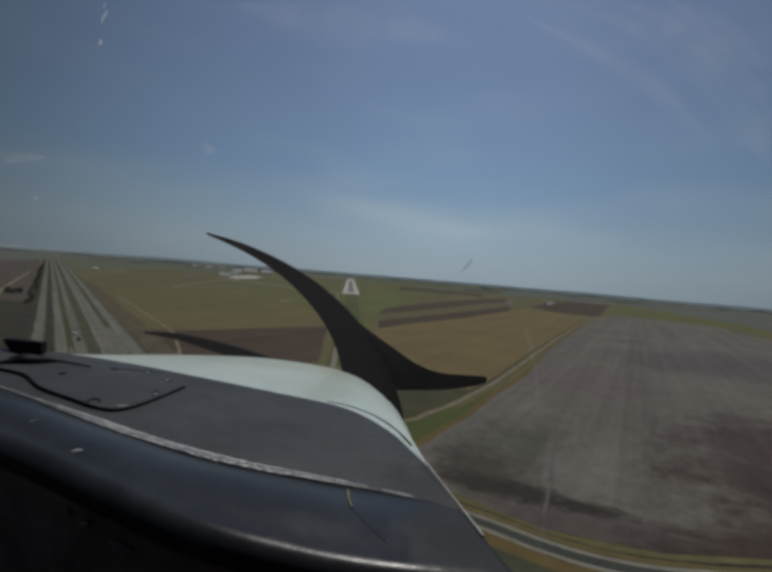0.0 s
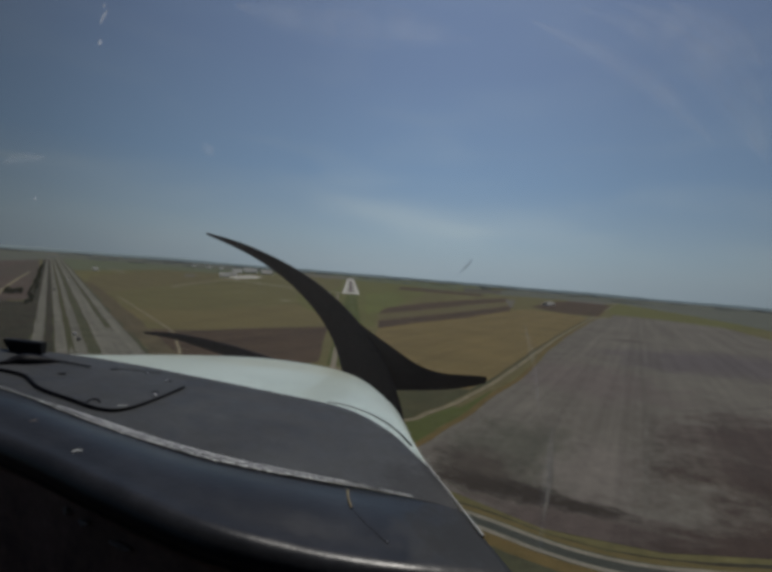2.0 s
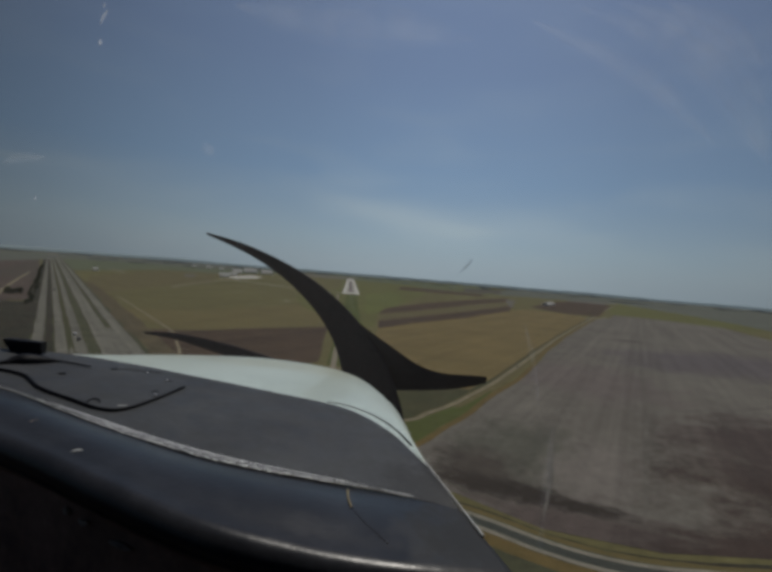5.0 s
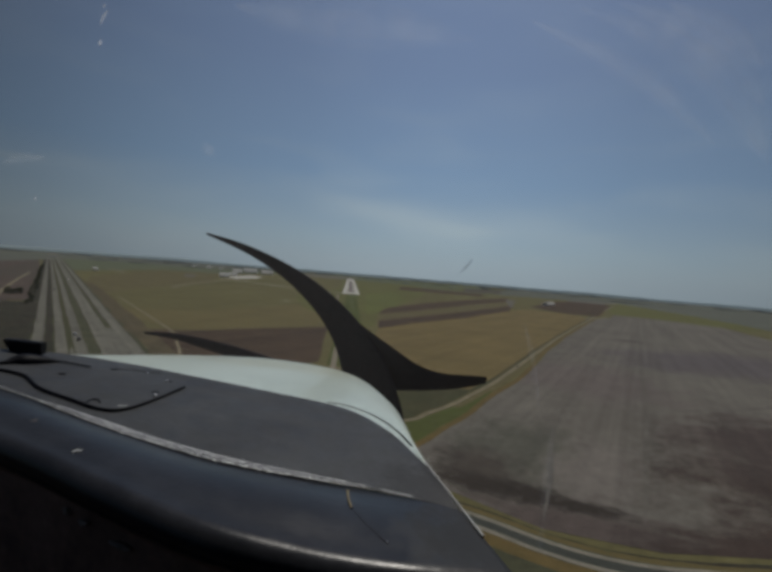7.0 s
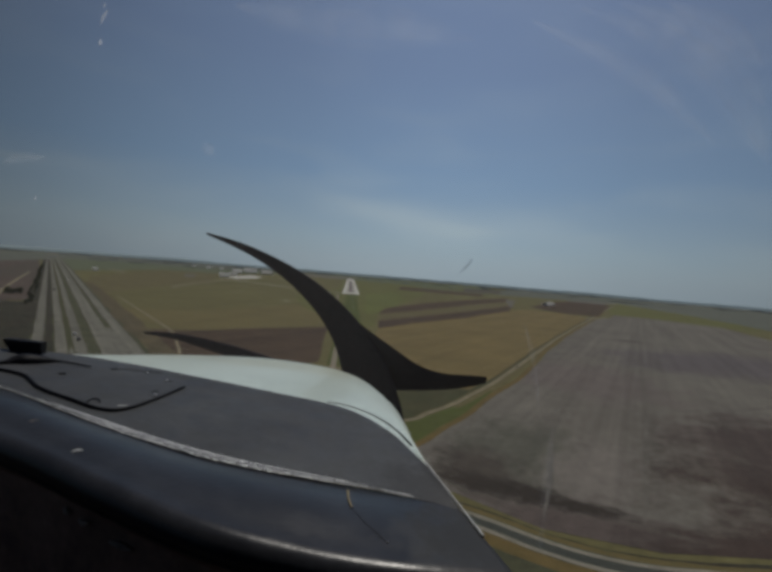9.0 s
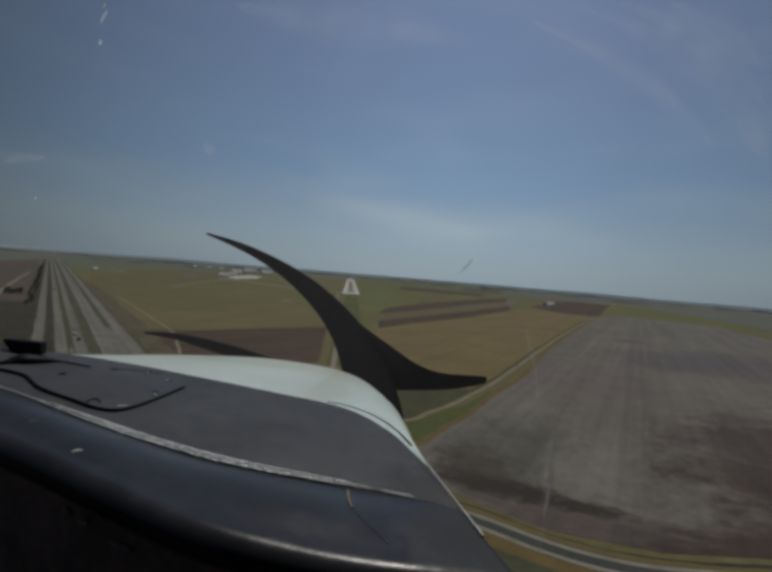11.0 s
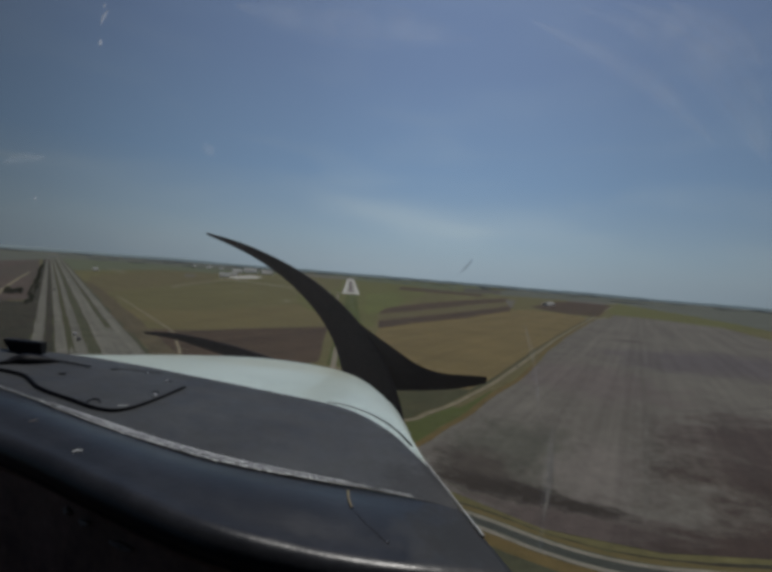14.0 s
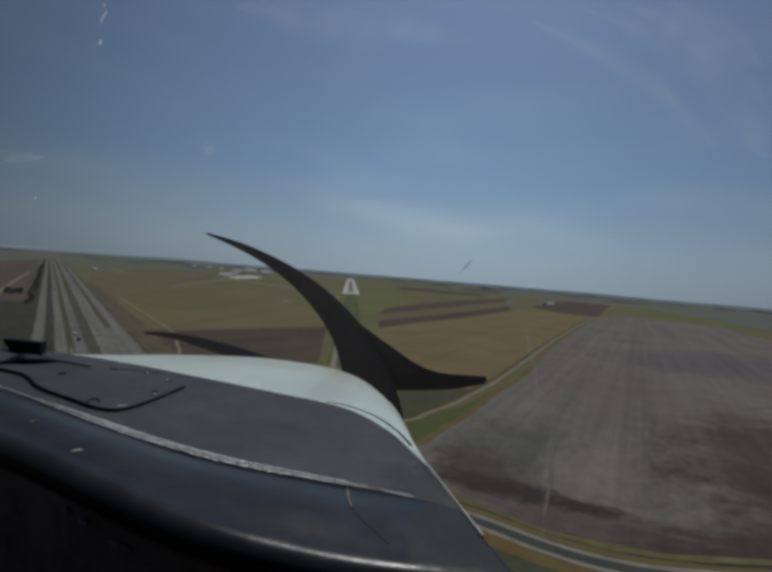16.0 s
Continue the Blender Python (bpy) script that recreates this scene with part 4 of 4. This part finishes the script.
for dy, r in ((0.0052, 0.0009), (-0.0035, 0.0011)):
    part("strip_groove", tube([p + Vector((0, dy * wide_[i], 0.0031)) for i, p in enumerate(foot) if 0.3 < wide_[i]], lambda u, r=r: r * wear.uniform(0.4, 1.0), 6, 0.6), CABLE, craft, "dark groove along the strip")
for k in range(60):
    u = 40 + int(abs(wear.gauss(0.55, 0.22)) * 100) % 115
    p = foot[u] + Vector((wear.uniform(-0.003, 0.003), wear.uniform(-0.0125, 0.006) * wide_[u], 0.0031))
    q = foot[u + 1] - foot[u]
    part("chip", tube([p, p + q * wear.uniform(0.3, 0.7), p + q * wear.uniform(0.8, 1.5)], wear.uniform(0.0006, 0.0013), 5, 0.4), BRIGHT, craft, "bright chip in the worn strip")
shade_line = [p + Vector((0, -0.0125 * wide_[i], 0.0004)) for i, p in enumerate(foot) if -0.73 < p.x / p.y < -0.40]
part("strip_gap", tube(shade_line, lambda u: 0.0022 * math.sin(math.pi * (0.06 + 0.88 * u)), 6, 0.6), CABLE, craft, "dark gap under the strip's lower edge")
edge = [FAR[-1], between(FAR, MID, 0.5)[-1], MID[-1], between(MID, NEAR, 0.18)[-1], between(MID, NEAR, 0.32)[-1], between(MID, NEAR, 0.46)[-1]]
part("edge_trim", tube([p + Vector((0.002, 0, 0.002)) for p in spline(edge, 24)], 0.0016, 6), EDGE, craft, "thin white edge trim", True)

def drop(ways, rows, lift):
    """Where the ways (x, 1, z) from the eye meet the surface of the rows, raised by lift."""
    out = []
    for ax, az in ways:
        way = Vector((ax, 1, az))
        found = []
        for r0, r1 in zip(rows, rows[1:]):
            for i in range(N - 1):
                for tri in ((r0[i], r0[i + 1], r1[i + 1]), (r0[i], r1[i + 1], r1[i])):
                    hit = geometry.intersect_ray_tri(*tri, way, Vector((0, 0, 0)), True)
                    if hit and hit.y > 0.2:
                        found.append(hit)
        if found:
            out.append(min(found, key=lambda p: p.y) + UP * lift)
    return out


part("cowl_seam", tube(spline(drop([(-0.128, -0.252), (-0.078, -0.262), (-0.018, -0.286), (0.024, -0.315), (0.056, -0.347)], rows, 0.0005), 30), 0.0024, 6, 0.5), CABLE, craft, "dark panel seam")

# cords, bracket and fittings on the deck
cord = spline(drop([(-0.903, -0.173), (-0.839, -0.184), (-0.786, -0.197), (-0.753, -0.224), (-0.679, -0.251), (-0.625, -0.269), (-0.572, -0.271), (-0.507, -0.251), (-0.438, -0.222)], deck, 0.003), 60)
tagged(part("cable", tube(cord, lambda u: 0.0032 - 0.0006 * u, 8), CABLE, None, smooth=True), "loose black cable lying on the deck", "cable").matrix_world = CRAFT
cord = spline(drop([(-0.903, -0.172), (-0.834, -0.169), (-0.796, -0.165), (-0.732, -0.165), (-0.700, -0.167), (-0.641, -0.178)], deck, 0.003), 40)
tagged(part("cable", tube(cord, lambda u: 0.0022 + 0.018 * math.exp(-((u - 0.44) / 0.17) ** 2), 8, 0.7), CABLE, None, smooth=True), "thick black cable with a soft sleeve", "cable").matrix_world = CRAFT
part("crack", tube(spline(drop([(-0.595, -0.181), (-0.561, -0.182), (-0.486, -0.189)], deck, 0.0004), 12), 0.0012, 6, 0.5), CABLE, craft, "short dark crack in the deck")
bracket = empty("bracket", CRAFT @ pose(-0.787, 1.004, -0.1280, 0, 6.5, 4), "black slanted bracket block at the deck's edge", "bracket")
b = bmesh.new()
for y_ in (-0.012, 0.012):
    b.faces.new([b.verts.new((x_, y_, z_)) for x_, z_ in ((-0.042, 0.0105), (0.038, 0.0095), (0.039, -0.0105), (-0.030, -0.0095))])
b.verts.ensure_lookup_table()
for i in range(4):
    b.faces.new((b.verts[i], b.verts[(i + 1) % 4], b.verts[4 + (i + 1) % 4], b.verts[4 + i]))
bmesh.ops.recalc_face_normals(b, faces=b.faces)
bmesh.ops.bevel(b, geom=b.edges[:], offset=0.0022, segments=2, affect="EDGES")
part("body", b, CABLE, bracket)
for k in range(6):
    part("rib", box(bmesh.new(), -0.030 + 0.011 * k, -0.0265 + 0.011 * k, -0.0138, -0.0115, -0.007, 0.007, 0.0008), CABLE, bracket)
part("end_cap", box(bmesh.new(), 0.033, 0.040, -0.010, 0.010, -0.017, -0.006, 0.002), CABLE, bracket)
part("foot", box(bmesh.new(), -0.026, 0.030, -0.010, 0.010, -0.026, -0.009), CABLE, bracket)
for (x, y, z), r in zip(drop([(-0.502, -0.237), (-0.478, -0.206), (-0.518, -0.189)], deck, 0.001), (0.0046, 0.0030, 0.0025)):
    b = bmesh.new()
    bmesh.ops.create_uvsphere(b, u_segments=10, v_segments=6, radius=r, matrix=Matrix.Translation((x, y, z)) @ Matrix.Diagonal((1, 1, 0.5, 1)))
    part("screw", b, STEEL, craft, "small bright screw head", True)
for (x, y, z), r in zip(drop([(-0.502, -0.230), (-0.592, -0.1805), (-0.468, -0.207), (-0.705, -0.190)], deck, 0.0006), (0.0052, 0.0060, 0.0035, 0.0060)):
    b = bmesh.new()
    bmesh.ops.create_uvsphere(b, u_segments=12, v_segments=6, radius=r, matrix=Matrix.Translation((x, y, z)) @ Matrix.Diagonal((1.6, 1, 0.15, 1)))
    part("stain", b, CABLE, craft, "dark stain on the deck", True)
loop = spline(drop([(-0.656, -0.259), (-0.648, -0.252), (-0.636, -0.2475), (-0.624, -0.249), (-0.622, -0.254)], deck, 0.002), 20)
part("wire_loop", tube(loop, 0.0012, 6), CABLE, craft, "small loop of thin dark wire")
part("tape", tube(spline(drop([(-0.583, -0.2665), (-0.572, -0.2665), (-0.562, -0.2660)], deck, 0.0052), 8), 0.0018, 6, 0.4), EDGE, craft, "pale bit of tape on the cable")
knob = drop([(0.004, -0.5575)], pad_rows, 0.0006)
for p in knob:
    b = bmesh.new()
    bmesh.ops.create_uvsphere(b, u_segments=8, v_segments=6, radius=0.0011, matrix=Matrix.Translation(p))
    part("pin", b, STEEL, craft, "tiny bright pin in the padding", True)
for ways, r in (([(-0.694, -0.478), (-0.688, -0.488), (-0.682, -0.492)], 0.0045), ([(-0.662, -0.505), (-0.650, -0.512), (-0.642, -0.510)], 0.0050), ([(-0.596, -0.550), (-0.572, -0.560), (-0.548, -0.571)], 0.0055)):
    q = drop(ways, face, 0.0)
    if len(q) > 2:
        part("switch", tube(spline([p + Vector((0, -0.004, 0)) for p in q], 8), lambda u, r=r: r * math.sin(math.pi * (0.12 + 0.76 * u)), 8, 0.7), SWITCH, panel, "worn pale switch on the panel", True)
part("scuff", tube(spline(drop([(-0.684, -0.361), (-0.671, -0.357), (-0.659, -0.358)], pad_rows, 0.0005), 8), lambda u: 0.0026 * math.sin(math.pi * (0.1 + 0.8 * u)), 6, 0.3), EDGE, craft, "pale scuff mark on the padding")
part("scuff", tube(spline(drop([(-0.773, -0.294), (-0.756, -0.291)], pad_rows, 0.0003), 6), lambda u: 0.0010, 6, 0.3), SWITCH, craft, "pale scuff mark on the padding")
part("wire_end", tube(spline(drop([(-0.083, -0.445), (-0.081, -0.465), (-0.074, -0.483)], pad_rows, 0.001), 10), 0.0014, 6), AMBER, craft, "short amber wire end")
part("crease", tube(spline(drop([(-0.074, -0.483), (-0.047, -0.513), (0.006, -0.561)], pad_rows, 0.0002), 14), 0.0007, 6, 0.5), CABLE, craft, "thin dark crease in the padding")


# propeller with three curved blades, at rest
def blade(points, widths, thick, prop, twist=0.5):
    c, w = spline(points, 40), [v[0] for v in spline([(x, 0, 0) for x in widths], 40)]
    rings = []
    for i, p in enumerate(c):
        a, b = c[max(i - 1, 0)], c[min(i + 1, len(c) - 1)]
        way = (b - a).normalized()
        side = way.cross(Vector((0, 1, 0))).normalized()
        lean = (side * math.cos(twist) + Vector((0, 1, 0)) * math.sin(twist)).normalized()
        nrm = lean.cross(way)
        half = w[i] / 2 / math.cos(twist)
        t = thick * (1.1 - i / len(c))
        rings.append([p + lean * half * math.cos(q) + nrm * t * math.sin(q) for q in (2 * math.pi * k / 14 for k in range(15))])
    part("blade", loft(rings), BLADE, prop, "dark curved propeller blade", True)


b = bmesh.new()
bmesh.ops.create_uvsphere(b, u_segments=24, v_segments=14, radius=0.13, matrix=Matrix.Translation((-0.06, 2.08, -0.62)) @ Matrix.Diagonal((1, 1.9, 1, 1)))
prop = part("propeller_hub", b, BLADE, craft, "dark propeller hub", True)
blade([(-0.042, 2.05, -0.657), (-0.059, 2.05, -0.526), (-0.088, 2.05, -0.412), (-0.123, 2.05, -0.311), (-0.176, 2.05, -0.207), (-0.246, 2.05, -0.111), (-0.329, 2.05, -0.025), (-0.430, 2.05, 0.056), (-0.540, 2.05, 0.124), (-0.656, 2.05, 0.181), (-0.799, 2.05, 0.234)], [0.263, 0.246, 0.219, 0.189, 0.154, 0.123, 0.097, 0.070, 0.048, 0.031, 0.009], 0.02, prop)
blade([(-0.272, 2.05, -0.091), (-0.198, 2.05, -0.166), (-0.119, 2.05, -0.267), (-0.035, 2.05, -0.346), (0.048, 2.05, -0.387), (0.127, 2.05, -0.409), (0.211, 2.05, -0.423), (0.299, 2.05, -0.427), (0.386, 2.05, -0.423), (0.448, 2.05, -0.418)], [0.044, 0.110, 0.176, 0.206, 0.180, 0.132, 0.096, 0.074, 0.056, 0.030], 0.014, prop, -0.5)
blade([(-0.075, 2.05, -0.592), (-0.294, 2.05, -0.464), (-0.470, 2.05, -0.372), (-0.612, 2.05, -0.315), (-0.733, 2.05, -0.278), (-0.843, 2.05, -0.247), (-0.953, 2.05, -0.221), (-1.078, 2.05, -0.207)], [0.132, 0.110, 0.079, 0.066, 0.059, 0.046, 0.029, 0.009], 0.02, prop)

# cabin closed behind and above the eye
outline = [(-1.05, -0.95), (-1.08, -0.2), (-0.95, 0.32), (-0.6, 0.52), (0.0, 0.58), (0.45, 0.52), (0.68, 0.32), (0.74, -0.2), (0.70, -0.95), (-1.05, -0.95)]
shell = loft([[Vector((x * k, y, z * k)) for x, z in outline] for y, k in ((0.22, 1.0), (-0.4, 1.0), (-1.4, 0.95), (-2.2, 0.8))])
shell.faces.new([shell.verts.new((x * 0.8, -2.2, z * 0.8)) for x, z in outline[:-1]])
shell.normal_update()
panes = [f for f in shell.faces if len(f.verts) == 4 and -0.15 < f.calc_center_median().z < 0.2 and -1.3 < f.calc_center_median().y < 0.1 and abs(f.normal.x) > 0.5]
bmesh.ops.delete(shell, geom=panes, context="FACES")
bmesh.ops.solidify(shell, geom=shell.faces[:], thickness=0.03)
part("cabin_shell", shell, CABIN, craft, "dark lined cabin shell with open side windows")
for x0, x1, y1, z1 in ((-1.09, -1.05, 0.92, -0.21), (0.73, 0.76, 0.58, -0.34)):
    part("cabin_side", box(bmesh.new(), x0, x1, 0.22, y1, -0.95, z1, 0.008), CABIN, craft, "dark lined cabin side below the sill")
floor_rows = [[Vector((-1.05, y, -0.93)), Vector((0.7, y, -0.93))] for y in (-2.0, 1.0)]
fl = loft(floor_rows)
bmesh.ops.solidify(fl, geom=fl.faces[:], thickness=0.03)
part("cabin_floor", fl, CABIN, craft, "dark cabin floor")

# windscreen from the strip's foot up to the roof's edge
PANE = bpy.data.materials.new("clear_acrylic")
PANE.use_nodes = True
n_, l_ = PANE.node_tree.nodes, PANE.node_tree.links
n_.clear()
clear, shine, dust_ = n_.new("ShaderNodeBsdfTransparent"), n_.new("ShaderNodeBsdfGlossy"), n_.new("ShaderNodeBsdfTranslucent")
clear.inputs["Color"].default_value = (0.985, 0.99, 0.985, 1)
shine.inputs["Roughness"].default_value = 0.12
dust_.inputs["Color"].default_value = (0.82, 0.80, 0.76, 1)
glossy, dusty = n_.new("ShaderNodeMixShader"), n_.new("ShaderNodeMixShader")
glossy.inputs[0].default_value, dusty.inputs[0].default_value = 0.022, 0.018
l_.new(clear.outputs[0], glossy.inputs[1])
l_.new(shine.outputs[0], glossy.inputs[2])
l_.new(glossy.outputs[0], dusty.inputs[1])
l_.new(dust_.outputs[0], dusty.inputs[2])
l_.new(dusty.outputs[0], n_.new("ShaderNodeOutputMaterial").inputs["Surface"])
TOP = spline([(-1.25, 0.30, 0.36), (-0.8, 0.34, 0.50), (0.0, 0.36, 0.60), (0.45, 0.33, 0.52), (0.72, 0.28, 0.34)], N)
FOOT = spline([FAR[k] + Vector((0, 0.004, 0.003)) for k in (0, 12, 24, 36, 46, 53, 59, 64, 68)] + [FAR[-1] + Vector((0.012, 0.012, -0.01)), (0.22, 0.64, -0.44), (0.45, 0.52, -0.55), (0.68, 0.36, -0.55)], N)
pane_rows = []
for i in range(13):
    s = i / 12
    pane_rows.append([p.lerp(q, s) + Vector((0, 0.10, 0.06)) * math.sin(math.pi * s) for p, q in zip(FOOT, TOP)])
pane = part("windscreen", loft(pane_rows), PANE, craft, "clear curved acrylic windscreen with a few specks", True)
pane.visible_shadow = False
FILM = bpy.data.materials.new("dried_smear")
FILM.use_nodes = True
n_, l_ = FILM.node_tree.nodes, FILM.node_tree.links
n_.clear()
clear, haze_, both = n_.new("ShaderNodeBsdfTransparent"), n_.new("ShaderNodeBsdfTranslucent"), n_.new("ShaderNodeMixShader")
haze_.inputs["Color"].default_value = (0.8, 0.82, 0.85, 1)
grain_, spread_ = n_.new("ShaderNodeTexNoise"), n_.new("ShaderNodeMapRange")
grain_.inputs["Scale"].default_value, grain_.inputs["Detail"].default_value = 22, 6
spread_.inputs["From Min"].default_value, spread_.inputs["From Max"].default_value = 0.35, 0.75
spread_.inputs["To Min"].default_value, spread_.inputs["To Max"].default_value = 0.008, 0.044
l_.new(n_.new("ShaderNodeTexCoord").outputs["Object"], grain_.inputs["Vector"])
l_.new(grain_.outputs["Fac"], spread_.inputs["Value"])
l_.new(spread_.outputs[0], both.inputs[0])
l_.new(clear.outputs[0], both.inputs[1])
l_.new(haze_.outputs[0], both.inputs[2])
l_.new(both.outputs[0], n_.new("ShaderNodeOutputMaterial").inputs["Surface"])


def smear(ways, wide, mat=FILM, label="faint pale dried wiping smear", name="smear"):
    """A thin dried film on the inner face of the pane, folded in ever narrower layers so that it thins towards its edges."""
    mid = spline(drop(ways, pane_rows, 0.0), 20)
    rows_ = []
    for k in range(2):
        for s in (-1, 1):
            row = []
            for i, p in enumerate(mid):
                way = (mid[min(i + 1, 19)] - mid[max(i - 1, 0)]).normalized()
                side = way.cross(p.normalized()).normalized() * wide * (1.0 - 0.45 * k) * math.sin(math.pi * (0.03 + 0.94 * i / 19))
                row.append((p + side * s) * (0.996 - 0.0006 * k))
            rows_.append(row)
    ob = part(name, loft(rows_), mat, pane, label, True)
    ob.visible_shadow = False


smear([(0.424, 0.605), (0.584, 0.546), (0.713, 0.461), (0.798, 0.343), (0.831, 0.268)], 0.02)
smear([(0.509, 0.616), (0.659, 0.557), (0.766, 0.471), (0.825, 0.391)], 0.016)
smear([(0.317, 0.578), (0.488, 0.493), (0.616, 0.407), (0.713, 0.311)], 0.014)
smear([(0.616, 0.616), (0.734, 0.557), (0.820, 0.482)], 0.014)
smear([(-0.325, 0.611), (-0.176, 0.578), (0.017, 0.562), (0.188, 0.536)], 0.03)
smear([(0.362, -0.299), (0.351, -0.428), (0.333, -0.588)], 0.008)
smear([(0.302, -0.085), (0.322, -0.171), (0.333, -0.267)], 0.006)
smear([(-0.834, 0.268), (-0.786, 0.279), (-0.737, 0.281)], 0.01)

DUST = FILM.copy()
DUST.name = "dried_dust"
for node in DUST.node_tree.nodes:
    if node.bl_idname == "ShaderNodeMapRange":
        node.inputs["To Min"].default_value, node.inputs["To Max"].default_value = 0.16, 0.26
smear([(-0.764, 0.187), (-0.762, 0.191), (-0.760, 0.195)], 0.0022, DUST, "pale dried dust speck", "speck")
smear([(-0.620, 0.568), (-0.616, 0.581), (-0.611, 0.591), (-0.604, 0.600)], 0.0020, DUST, "pale dried dust speck", "speck")
smear([(-0.622, 0.523), (-0.621, 0.529), (-0.619, 0.538)], 0.0022, DUST, "pale dried dust speck", "speck")
smear([(-0.614, 0.606), (-0.612, 0.611), (-0.610, 0.615)], 0.0016, DUST, "pale dried dust speck", "speck")
GRIME = FILM.copy()
GRIME.name = "dried_insect_grime"
for node in GRIME.node_tree.nodes:
    if node.bl_idname == "ShaderNodeMapRange":
        node.inputs["To Min"].default_value, node.inputs["To Max"].default_value = 0.02, 0.16
    if node.bl_idname == "ShaderNodeBsdfTranslucent":
        node.inputs["Color"].default_value = (0.06, 0.05, 0.05, 1)
smear([(0.188, 0.060), (0.180, 0.048), (0.168, 0.036), (0.157, 0.026)], 0.0030, GRIME, "thin dark insect streak", "streak")
smear([(-0.392, 0.286), (-0.384, 0.296), (-0.374, 0.302)], 0.014, FILM, "faint pale dried smudge", "smudge")
